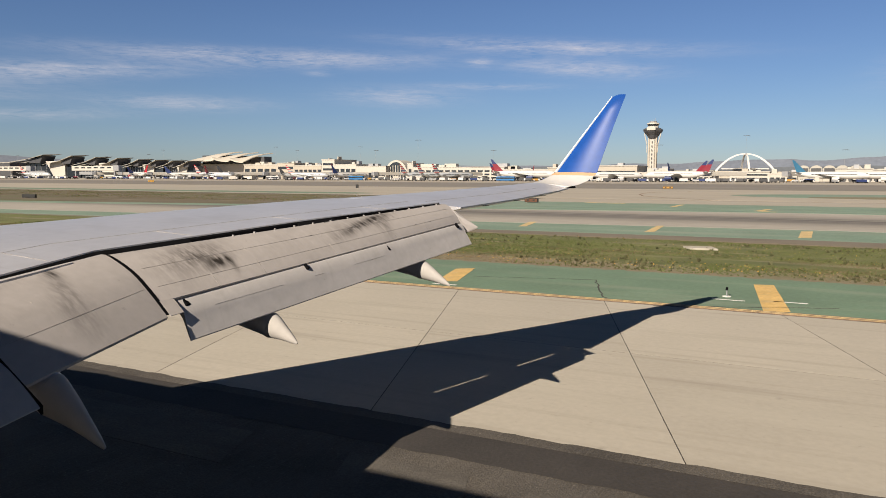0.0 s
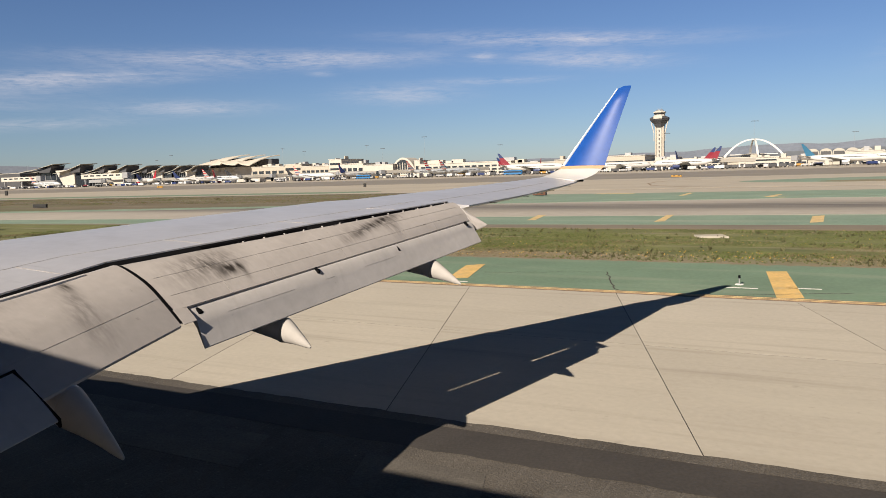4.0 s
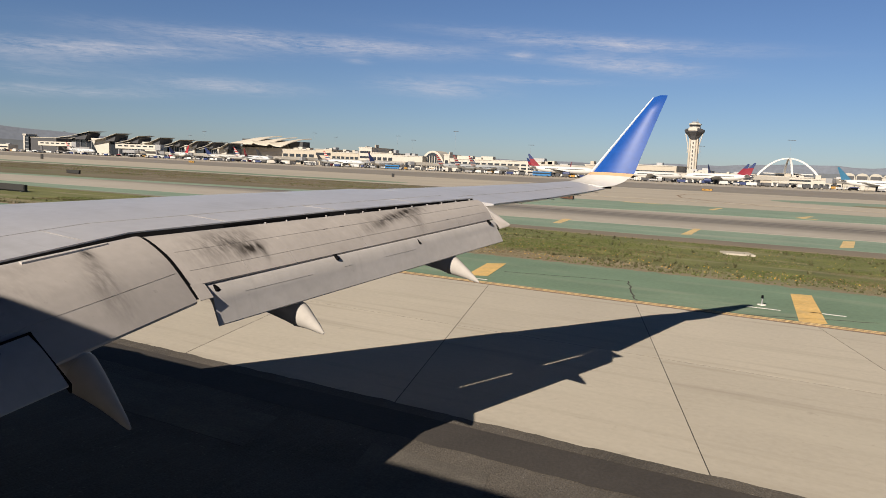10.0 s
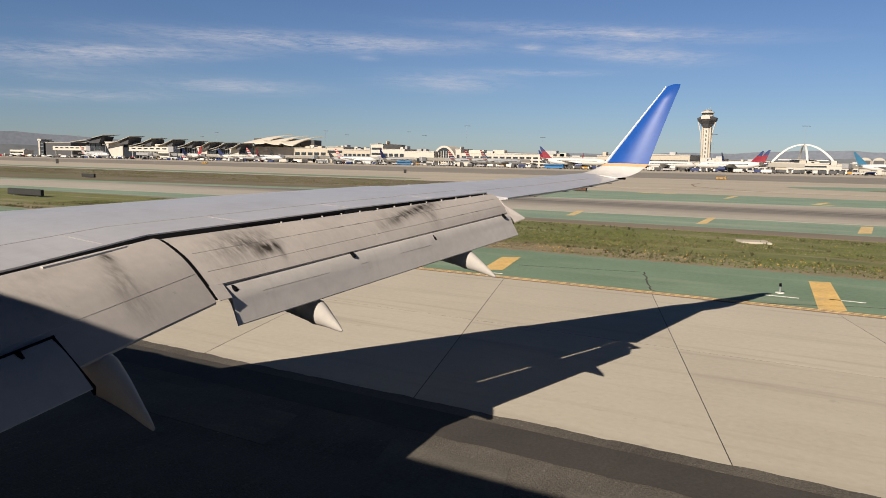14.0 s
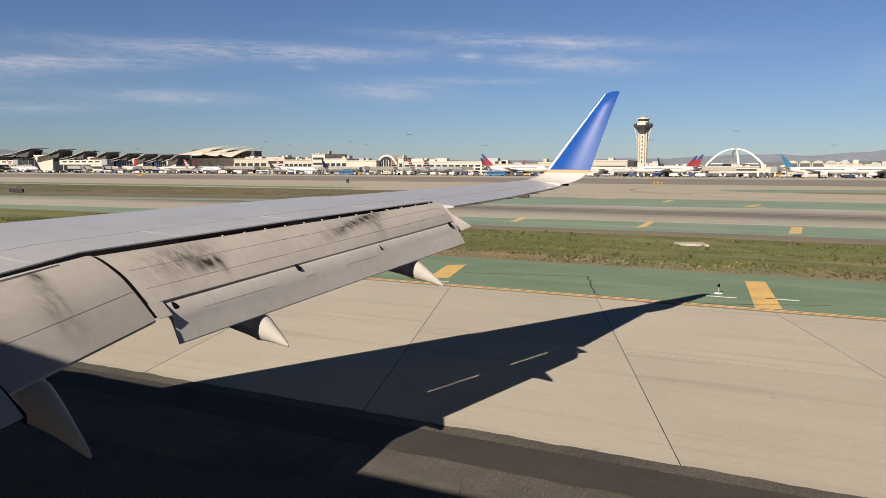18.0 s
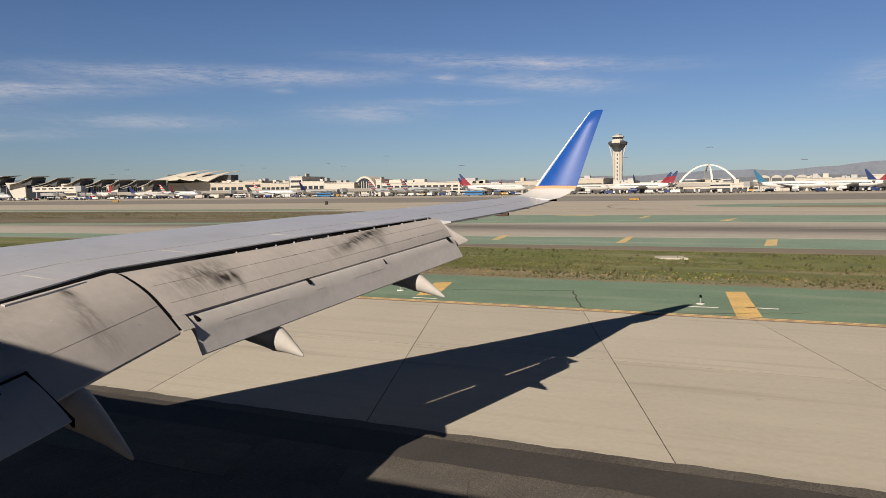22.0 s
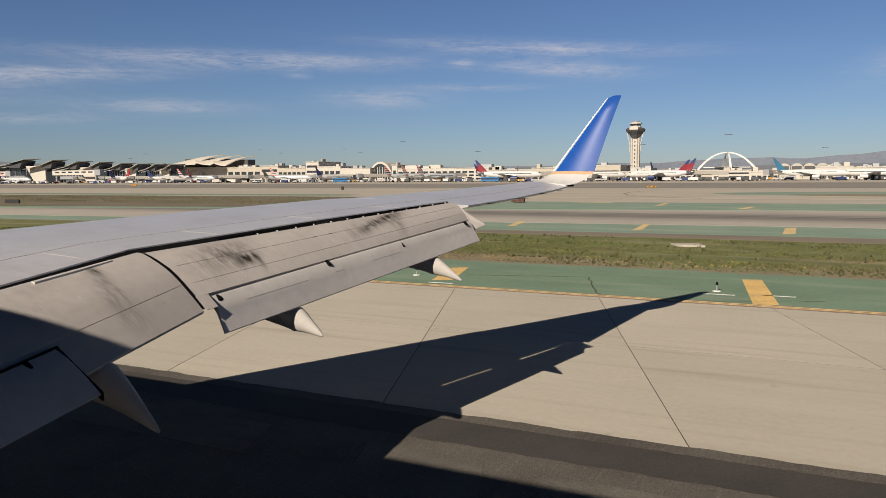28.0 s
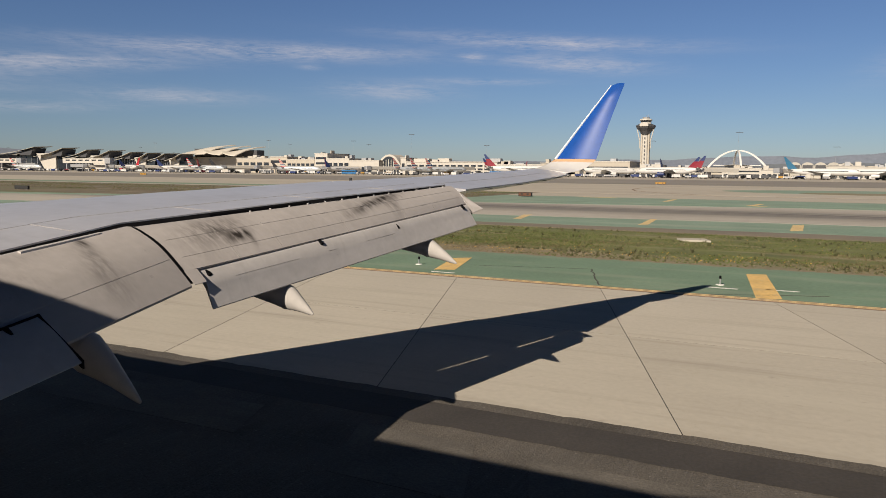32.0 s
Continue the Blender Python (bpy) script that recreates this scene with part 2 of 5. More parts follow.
M = dict(
    wing=mat("wing_grey_paint", (0.465, 0.46, 0.485), 0.30, 0.15, 0.07, 0.8, 0.02, extra=chain(patches((0.34, 0.33, 0.32), 0.7, 0.55, 2.0, (1, 4, 1)), patches((0.25, 0.24, 0.235), 1.0, 0.63, 2.5, (1.0, 16.0, 1)), patches((0.22, 0.21, 0.2), 7.0, 0.70, 6.0))),
    flap=mat("flap_grey_paint", (0.425, 0.392, 0.378), 0.42, 0.05, 0.06, 1.2, 0.02, extra=chain(patches((0.29, 0.26, 0.24), 1.0, 0.56, 1.0, (1.3, 3.0, 2)), patches((0.17, 0.155, 0.145), 8.0, 0.69, 6.0), soot([(-6.12, 8.12, 0.07, 0.16, 1.9), (-6.26, 8.0, 0.16, 0.30, 1.0), (-6.42, 7.9, 0.18, 0.45, 0.8), (-6.3, 7.7, 0.3, 0.5, 0.45), (-6.03, 8.24, 0.10, 0.05, 1.3), (-5.70, 10.50, 0.07, 0.55, 1.9), (-5.64, 10.95, 0.11, 0.30, 1.3), (-5.52, 10.82, 0.14, 0.10, 1.0), (-5.8, 10.2, 0.12, 0.5, 0.5), (-6.72, 6.38, 0.12, 0.07, 2.0), (-6.45, 6.3, 0.22, 0.10, 0.9), (-6.12, 6.2, 0.30, 0.20, 0.8), (-6.7, 5.7, 0.15, 0.4, 0.4), (-6.3, 5.4, 0.3, 0.3, 0.4), (-6.0, 9.2, 0.3, 0.8, 0.25)]))),
    aft_flap=mat("aft_flap_grey_paint", (0.465, 0.44, 0.432), 0.42, 0.05, 0.07, 1.2, 0.02, extra=chain(patches((0.36, 0.34, 0.325), 1.0, 0.56, 2.0, (1.4, 11.0, 2)), patches((0.2, 0.19, 0.18), 8.0, 0.70, 6.0))),
    fairing=mat("fairing_paint", (0.41, 0.385, 0.365), 0.75, 0.0, 0.06, 1.5, 0.02),
    # near-black: real fittings, and solid pieces painted as shade in flap gaps
    dark=mat("black_parts_and_gap_shade", (0.006, 0.006, 0.007), 1.0, 0, 0.2, 3, spec=0.05),
    seam=mat("panel_seam", (0.36, 0.335, 0.32), 0.6, 0, 0.2, 5),
    scuffed=mat("dark_scuff", (0.12, 0.11, 0.105), 0.7, 0, 0.3, 6),
    metal=mat("bare_metal", (0.62, 0.62, 0.64), 0.28, 0.85, 0.08, 3),
    blue=mat("winglet_blue", (0.012, 0.062, 0.27), 0.26, 0.0, 0.10, 1.0, 0.0, spec=0.035),
    white=mat("aircraft_white", (0.58, 0.565, 0.55), 0.35, 0, 0.05, 0.7),
    root_white=mat("winglet_root_white", (0.50, 0.485, 0.475), 0.35, 0, 0.05, 0.7),
    gold=mat("gold_band", (0.50, 0.31, 0.18), 0.4, 0, 0.08, 2),
    tyre=mat("tyre_rubber", (0.02, 0.02, 0.02), 0.8, 0, 0.2, 4),
    concrete=mat("concrete", (0.432, 0.39, 0.328), 0.85, 0, 0.07, 0.3, 0.10, fine=26, random_tint=0.06, extra=worn),
    far_concrete=mat("far_concrete", (0.38, 0.335, 0.275), 0.85, 0, 0.10, 0.05, 0, fine=12, extra=patches((0.30, 0.28, 0.25), 0.03, 0.5, 2.5, (0.3, 2.5, 1))),
    runway=mat("runway_surface", (0.37, 0.335, 0.29), 0.85, 0, 0.10, 0.1, 0, fine=10, extra=rubber(76.0, 6.5)),
    asphalt=mat("asphalt", (0.078, 0.067, 0.056), 0.9, 0, 0.45, 0.6, 0.7, fine=60, extra=chain(patches((0.10, 0.088, 0.077), 0.3, 0.48, 2.5, (0.4, 1.5, 1)), patches((0.15, 0.132, 0.115), 1.0, 0.52, 1.6, (24.0, 0.9, 1)), patches((0.27, 0.24, 0.21), 16.0, 0.64, 5.0))),
    shoulder=mat("grey_brown_shoulder", (0.175, 0.146, 0.110), 0.9, 0, 0.12, 0.4, 0.2, fine=20, extra=patches((0.12, 0.10, 0.085), 0.4, 0.5, 2.0, (0.3, 1.5, 1))),
    old_asphalt=mat("pale_old_asphalt", (0.10, 0.088, 0.075), 0.92, 0, 0.35, 0.8, 0.5, fine=36, extra=patches((0.06, 0.052, 0.046), 0.9, 0.52, 3.0, (0.3, 2.0, 1))),
    sealed=mat("sealed_asphalt", (0.042, 0.036, 0.032), 0.85, 0, 0.25, 0.8, 0.3, fine=24),
    belly=mat("grey_fuselage_paint", (0.30, 0.30, 0.31), 0.4, 0, 0.05, 0.5),
    joint=mat("joint_sealant", (0.05, 0.045, 0.04), 0.9, 0, 0.2, 2),
    green=mat("green_painted_pavement", (0.138, 0.207, 0.14), 0.85, 0, 0.16, 0.3, 0.1, fine=20, extra=patches((0.27, 0.29, 0.22), 0.5, 0.52, 2.4, (0.25, 1.6, 1))),
    green_worn=mat("worn_green_pavement", (0.175, 0.245, 0.185), 0.85, 0, 0.16, 0.2, 0.0, fine=16, extra=patches((0.31, 0.31, 0.25), 0.35, 0.50, 2.4, (0.2, 1.6, 1))),
    apron_grey=mat("grey_apron_asphalt", (0.20, 0.178, 0.155), 0.9, 0, 0.15, 0.05, 0, fine=12, extra=patches((0.28, 0.255, 0.22), 0.03, 0.52, 3.0, (0.3, 2.5, 1))),
    worn_yellow=mat("worn_yellow_marking", (0.56, 0.41, 0.20), 0.8, 0, 0.25, 1.5, fine=12),
    edging=mat("brown_edging", (0.20, 0.135, 0.09), 0.85, 0, 0.35, 1.0, fine=10),
    orange=mat("faded_yellow_bar", (0.62, 0.41, 0.15), 0.8, 0, 0.22, 0.8, fine=10, extra=patches((0.42, 0.35, 0.22), 2.0, 0.56, 3.0)),
    black=mat("black_marking", (0.02, 0.02, 0.02), 0.8, 0, 0.2, 1.0),
    paint_white=mat("white_marking", (0.72, 0.70, 0.66), 0.75, 0, 0.10, 1.0, fine=10),
    soil=mat("dry_ground", (0.22, 0.175, 0.115), 0.95, 0, 0.2, 0.15, 0.3, fine=25, extra=patches((0.12, 0.14, 0.05), 0.12, 0.46, 4.0, (0.3, 1.5, 1))),
    far_soil=mat("brown_dry_ground", (0.135, 0.108, 0.068), 0.95, 0, 0.3, 0.1, 0.2, fine=25, extra=chain(patches((0.095, 0.105, 0.04), 0.10, 0.48, 5.0, (0.25, 1.5, 1)), patches((0.28, 0.235, 0.17), 0.16, 0.58, 5.0, (0.2, 2.0, 1)))),
    meadow=mat("weedy_ground", (0.118, 0.125, 0.038), 0.95, 0, 0.4, 0.5, 0.6, fine=15, extra=chain(patches((0.075, 0.095, 0.026), 0.5, 0.5, 3.0, (0.4, 1.5, 1)), patches((0.15, 0.155, 0.042), 0.22, 0.5, 4.0, (0.5, 1.4, 1)), patches((0.27, 0.22, 0.145), 0.35, 0.56, 6.0, (0.2, 1.8, 1)))),
    litter=mat("pale_dry_litter", (0.27, 0.215, 0.14), 0.9, 0, 0.2, 0.5),
    bush=mat("brown_green_weed", (0.085, 0.082, 0.035), 0.85, 0, 0.3, 0.5),
    blade=mat("grass_blade", (0.092, 0.112, 0.028), 0.8, 0, 0.3, 0.5),
    straw=mat("dry_grass_blade", (0.16, 0.125, 0.068), 0.85, 0, 0.3, 0.5),
    flower=mat("yellow_flower", (0.66, 0.40, 0.06), 0.7, 0, 0.1, 2),
    ground=mat("airfield_ground", (0.27, 0.235, 0.185), 0.95, 0, 0.15, 0.02, 0, fine=10),
    beige=mat("beige_wall", (0.41, 0.365, 0.305), 0.8, 0, 0.07, 0.05, fine=10),
    cream=mat("cream_wall", (0.46, 0.43, 0.385), 0.8, 0, 0.06, 0.05, fine=10),
    roof=mat("pale_roof_metal", (0.38, 0.355, 0.31), 0.5, 0.1, 0.06, 0.08),
    shell=mat("cream_roof_shell", (0.55, 0.50, 0.43), 0.6, 0, 0.05, 0.05),
    slate=mat("dark_soffit", (0.06,0.06,0.065), 0.6, 0, 0.1, 0.1),
    glass=mat("window_glass", (0.025, 0.03, 0.038), 0.12, 0, 0.2, 0.2, spec=0.8),
    steel=mat("grey_steel", (0.35, 0.35, 0.36), 0.5, 0.4, 0.1, 0.5),
    # distance haze is mixed into both hill colours
    hill=mat("haze_tinted_hill", (0.15, 0.167, 0.205), 1.0, 0, 0.12, 0.006, 0, spec=0.0),
    hill_low=mat("haze_tinted_foothill", (0.13, 0.142, 0.16), 1.0, 0, 0.15, 0.003, 0, spec=0.0),
    red=mat("red_paint", (0.36, 0.018, 0.028), 0.4, 0, 0.08, 0.4),
    crimson=mat("dark_red_paint", (0.20, 0.012, 0.025), 0.4, 0, 0.08, 0.4),
    navy=mat("navy_paint", (0.02, 0.035, 0.12), 0.4, 0, 0.1, 0.4),
    teal=mat("teal_paint", (0.018, 0.11, 0.20), 0.4, 0, 0.1, 0.4),
    busblue=mat("bus_blue_paint", (0.03, 0.15, 0.36), 0.4, 0, 0.1, 0.4),
    silver=mat("silver_paint", (0.58, 0.60, 0.62), 0.35, 0.2, 0.05, 0.3),
    signyellow=mat("yellow_sign_paint", (0.36, 0.19, 0.03), 0.5, 0, 0.1, 1.0),
    brown=mat("brown_paint", (0.10, 0.04, 0.02), 0.6, 0, 0.1, 1.0),
)

# ---- mesh helpers ----


def link(name, bm, material, parent=None, label="", smooth=False):
    me = bpy.data.meshes.new(name)
    bmesh.ops.recalc_face_normals(bm, faces=bm.faces)
    bm.to_mesh(me)
    bm.free()
    me.materials.append(M[material] if isinstance(material, str) else material)
    if smooth:
        for p in me.polygons:
            p.use_smooth = True
        me.set_sharp_from_angle(angle=radians(38))
    ob = new(name, me)
    ob.parent = parent
    if label:
        ob["label"] = label
    return ob


def part(name, bm, material, parent, label="", smooth=False):
    return link(name, bm, material, parent, label, smooth)


def empty(name, loc, label, category, group="", kind="", rz=0):
    ob = new(name)
    ob.matrix_basis = pose(*loc, 0, 0, rz)
    return tagged(ob, label, category, group, kind)


def box(cx, cy, cz, sx, sy, sz, bevel=0.0, bm=None, rz=0.0, rx=0.0, ry=0.0):
    """A box centred at cx, cy, with its base at cz."""
    bm = bm or bmesh.new()
    m = pose(cx, cy, cz + sz / 2, rx, ry, rz) @ Matrix.Diagonal((sx, sy, sz, 1))
    r = bmesh.ops.create_cube(bm, size=1, matrix=m)
    if bevel:
        bmesh.ops.bevel(bm, geom=list({e for v in r["verts"] for e in v.link_edges}), offset=bevel, segments=1, affect="EDGES")
    return bm


def cyl(p, q, r0, r1=None, seg=10, bm=None):
    bm = bm or bmesh.new()
    p, q = Vector(p), Vector(q)
    d = q - p
    m = Matrix.Translation((p + q) / 2) @ d.to_track_quat("Z", "Y").to_matrix().to_4x4()
    bmesh.ops.create_cone(bm, cap_ends=True, segments=seg, radius1=r0, radius2=r0 if r1 is None else r1, depth=d.length, matrix=m)
    return bm


def loft(sections, closed=True, caps=True, bm=None):
    """Skin over rings of equal length."""
    bm = bm or bmesh.new()
    rings = [[bm.verts.new(p) for p in s] for s in sections]
    n = len(rings[0])
    for a, b in zip(rings, rings[1:]):
        for i in range(n if closed else n - 1):
            j = (i + 1) % n
            bm.faces.new((a[i], a[j], b[j], b[i]))
    if caps and closed:
        bm.faces.new(rings[0])
        bm.faces.new(rings[-1][::-1])
    return bm


def prism(poly, z0, z1, bm=None):
    """An upright block over a ground outline."""
    return loft([[(x, y, z0) for x, y in poly], [(x, y, z1) for x, y in poly]], bm=bm)


def lerp_table(rows, y):
    for a, b in zip(rows, rows[1:]):
        if y <= b[0]:
            k = (y - a[0]) / (b[0] - a[0])
            return [p + (q - p) * k for p, q in zip(a[1:], b[1:])]
    return list(rows[-1][1:])


# ---- ground ----
def strip(name, y0, y1, z, material, label, x0=-900, x1=300, kind="structure", parent=None, cat="pavement"):
    bm = bmesh.new()
    n = 40
    for i in range(n):
        xa, xb = x0 + (x1 - x0) * i / n, x0 + (x1 - x0) * (i + 1) / n
        prism([(xa, y0), (xb, y0), (xb, y1), (xa, y1)], z - 0.05, z, bm)
    bmesh.ops.remove_doubles(bm, verts=bm.verts, dist=0.001)
    ob = link(name, bm, material, parent)
    if parent is None:
        tagged(ob, label, cat, "", kind)
    return ob


def band(name, lo, hi, z, material, label, x0=-900, x1=300, cat="pavement"):
    """A long strip whose edges run at a small slant near the airliner: y and slope."""
    bm = bmesh.new()
    xs = [x for x in (-900, -500, -300, -170, -130, -90, -60, -44, -30, -15, 0, 60, 150, 300) if x0 <= x <= x1]
    rows = [[(x, y + k * min(0, max(x, -140)), zz) for y, k in (lo, hi)] for zz in (z - 0.05, z) for x in xs]
    n = len(xs)
    low, top = rows[:n], rows[n:]
    loft([[a[0], a[1], b[1], b[0]] for a, b in zip(low, top)], bm=bm)
    return tagged(link(name, bm, material), label, cat, "", "structure")


def build_ground():
    bm = bmesh.new()
    xs = [-4600, -1500, -600, -200, -50, 50, 300, 1200, 4600]
    ys = [-4600, -600, -60, 0, 60, 200, 600, 1500, 4700]
    v = [[bm.verts.new((x, y, 0)) for x in xs] for y in ys]
    for j in range(len(ys) - 1):
        for i in range(len(xs) - 1):
            bm.faces.new((v[j][i], v[j][i + 1], v[j + 1][i + 1], v[j + 1][i]))
    tagged(link("ground", bm, "ground"), "wide flat pale airfield ground running to the horizon", "ground", "", "structure")
    strip("shoulder_near", -60, 12.0, 0.008, "asphalt", "dark worn asphalt shoulder beside the concrete taxiway")
    strip("taxiway_bed", 11.9, 25.0, 0.0095, "joint", "dark sealant bed under the concrete taxiway slabs")
    strip("green_verge_near", 25.05, 33.1, 0.012, "green", "green painted pavement beside the taxiway edge line")
    strip("shoulder_verge", 33.15, 33.95, 0.013, "soil", "bare dry soil verge between green paint and weeds")
    strip("weed_strip_near", 34.0, 49.45, 0.008, "meadow", "strip of green weeds and dry grass between taxiways", cat="grass")
    band("shoulder_far", (49.5, 0), (53.2, 0.04), 0.012, "shoulder", "grey asphalt shoulder beyond the weed strip")
    band("green_verge_far", (53.2, 0.04), (63.0, 0.09), 0.016, "green_worn", "second band of green painted pavement")
    band("runway", (63.2, 0.09), (91.0, 0.20), 0.012, "runway", "pale parallel runway with dark rubber streaks", cat="runway")
    band("green_verge_runway", (91.2, 0.20), (96.0, 0.20), 0.02, "green_worn", "thin green painted band beyond the runway")
    band("weed_strip_far", (96.2, 0.20), (129.0, 0.0), 0.02, "far_soil", "far strip of dry soil with scattered weeds", -900, -44, cat="grass")
    band("green_field_runway", (96.2, 0.20), (112.0, 0.0), 0.022, "green_worn", "wide green painted field beside the far taxiway", -44, 300)
    band("far_taxiway", (112.2, 0), (129.0, 0), 0.015, "far_concrete", "pale concrete taxiway beyond the runway", -44, 300)
    band("soil_line", (129.0, 0), (131.0, 0), 0.03, "asphalt", "thin dark asphalt line along the far soil strip", -900, -60)
    strip("apron_lane", 131.2, 232.0, 0.02, "far_concrete", "far pale concrete lane before the apron")
    strip("apron_asphalt", 232.5, 395.0, 0.03, "apron_grey", "wide worn grey asphalt in front of the apron", x0=-1500, x1=700)
    strip("apron", 395.5, 1000.0, 0.03, "far_concrete", "wide pale concrete apron in front of the terminals", cat="apron", x0=-1800, x1=900)


build_ground()

# ---- the airliner that carries the window ----
plane = empty("airliner", (0, 0, 0), "grey-winged airliner with a blue upturned winglet, flaps lowered, on the taxiway", "aircraft")

# span station: slot x, slot z, crest rise, thickness
SPAN = [(0.2, -7.0, 2.35, 0.42, 1.0), (5.6, -7.0, 2.975, 0.17, 0.62), (7.13, -7.03, 3.18, 0.09, 0.52), (9.8, -6.27, 3.395, 0.05, 0.42), (12.5, -5.48, 3.58, 0.03, 0.30)]
TIP = [(12.52, -5.10, 3.50, 0.10, 0.26), (14.6, -4.90, 3.59, 0.11, 0.2), (16.4, -4.72, 3.71, 0.10, 0.15), (16.95, -4.66, 3.76, 0.095, 0.13)]


def lead(y):
    return -5.75 - 0.523 * (16.9 - y)


def wing_section(y, row, edge=0.09):
    xs, zs, rise, th = row
    xl = lead(y)
    c = xs - xl
    pts = []
    for k in (0.0, 0.12, 0.3, 0.5, 0.68, 0.82, 0.92, 0.97):
        # upper skin from the rear edge forward to the nose
        z = zs + rise * math.sin(math.pi * min(1, k * 0.95 + 0.02) * 0.62) / math.sin(math.pi * 0.31) * (1 if k < 0.8 else max(0.0, 1 - (k - 0.8) * 3))
        pts.append((xs - c * k, y, z))
    nose = zs - 0.05
    pts.append((xl, y, nose))
    for k in (0.96, 0.85, 0.6, 0.3, 0.0):
        z = nose - th * math.sqrt(max(0, 1 - k)) * (1.0 if k > 0.3 else 0.55)
        pts.append((xs - c * k, y, min(z, zs - 0.1) if k > 0 else zs - edge))
    return pts


def build_wing():
    ys = [0.2, 3, 5.6, 6.4, 7.13, 8.5, 9.8, 11.2, 12.5]
    part("wing_box", loft([wing_section(y, lerp_table(SPAN, y), 0.035) for y in ys]), "wing", plane, "pale grey painted wing skin", True)
    part("wing_outer_panel", loft([wing_section(y, r, 0.02) for y, *r in TIP]), "wing", plane, "pale grey outer wing and aileron", True)

    def ring(y, z, xl, xt, tilt, th):
        # a thin aerofoil ring leaning outward
        n = Vector((0, -math.cos(tilt), math.sin(tilt)))
        out = []
        for k, s in ((0, 0), (0.03, 0.5), (0.1, 0.85), (0.25, 1), (0.4, 0.97), (0.55, 0.85), (0.7, 0.64), (0.85, 0.36), (1, 0.04),
                     (1, -0.04), (0.7, -0.64), (0.4, -0.97), (0.25, -1), (0.1, -0.85), (0.03, -0.5)):
            p = Vector((xl + (xt - xl) * k, y, z)) + n * (s * th)
            out.append(tuple(p))
        return out
    half = math.pi / 2
    base = [ring(16.93, 3.79, -5.73, -4.66, half, 0.065), ring(17.12, 3.83, -5.60, -4.50, half * 0.8, 0.06), ring(17.30, 3.91, -5.42, -4.36, half * 0.5, 0.055), ring(17.42, 4.02, -5.25, -4.25, half * 0.25, 0.05)]
    part("winglet_base", loft(base), "root_white", plane, "white winglet root", True)
    part("winglet_band", loft([ring(17.42, 4.021, -5.248, -4.249, half * 0.25, 0.052), ring(17.47, 4.085, -5.17, -4.20, half * 0.2, 0.051)]), "gold", plane, "thin gold stripe", True)
    blade = []
    for i in range(7):
        k = i / 6
        blade.append(ring(17.47 + 0.46 * k, 4.087 + 1.65 * k, -5.12 + 1.08 * k + 0.02 * k * k, -4.20 + 0.41 * k + 0.05 * k * k, half * (0.2 - 0.02 * k), 0.052 - 0.026 * k))
    blade.append(ring(17.955, 5.79, -3.90, -3.735, half * 0.18, 0.01))
    part("winglet_blade", loft(blade), "blue", plane, "glossy blue winglet blade", True)
    edge = []
    for i in range(7):
        k = i / 6
        edge.append(ring(17.47 + 0.46 * k, 4.087 + 1.65 * k, -5.17 + 1.11 * k + 0.02 * k * k, -5.08 + 1.06 * k + 0.02 * k * k, half * (0.2 - 0.02 * k), 0.044 - 0.022 * k))
    part("winglet_leading_edge", loft(edge), "silver", plane, "bright polished leading edge", True)
    part("tail_light", box(-4.66, 17.08, 3.755, 0.2, 0.08, 0.045, 0.015), "dark", plane)


def profile(points, n=3):
    """Fills a chain of points with a smooth curve."""
    out = []
    P = [Vector(p) for p in points]
    for i in range(len(P) - 1):
        a, b, c, d = P[max(i - 1, 0)], P[i], P[i + 1], P[min(i + 2, len(P) - 1)]
        for s in range(n):
            t = s / n
            out.append(0.5 * ((2 * b) + (c - a) * t + (2 * a - 5 * b + 4 * c - d) * t * t + (3 * b - a - 3 * c + d) * t ** 3))
    out.append(P[-1])
    return out


def flap(name, rows, thick, label, span=8, material="flap"):
    """A flap skinned over two end rows of x, z points, with a hollow underside."""
    (ya, pa), (yb, pb) = rows
    A, B = profile([(x, ya, z) for x, z in pa]), profile([(x, yb, z) for x, z in pb])
    sec = []
    for i in range(span + 1):
        k = i / span
        top = [a.lerp(b, k) for a, b in zip(A, B)]
        n = len(top)
        low = [p - Vector((0.35, 0, 1)) * thick * (0.12 + 1.0 * math.sin(math.pi * (0.03 + 0.97 * (1 - j / (n - 1))) * 0.62)) for j, p in enumerate(top)]
        sec.append([tuple(p) for p in top + low[::-1]])
    return part(name, loft(sec), material, plane, label, True)


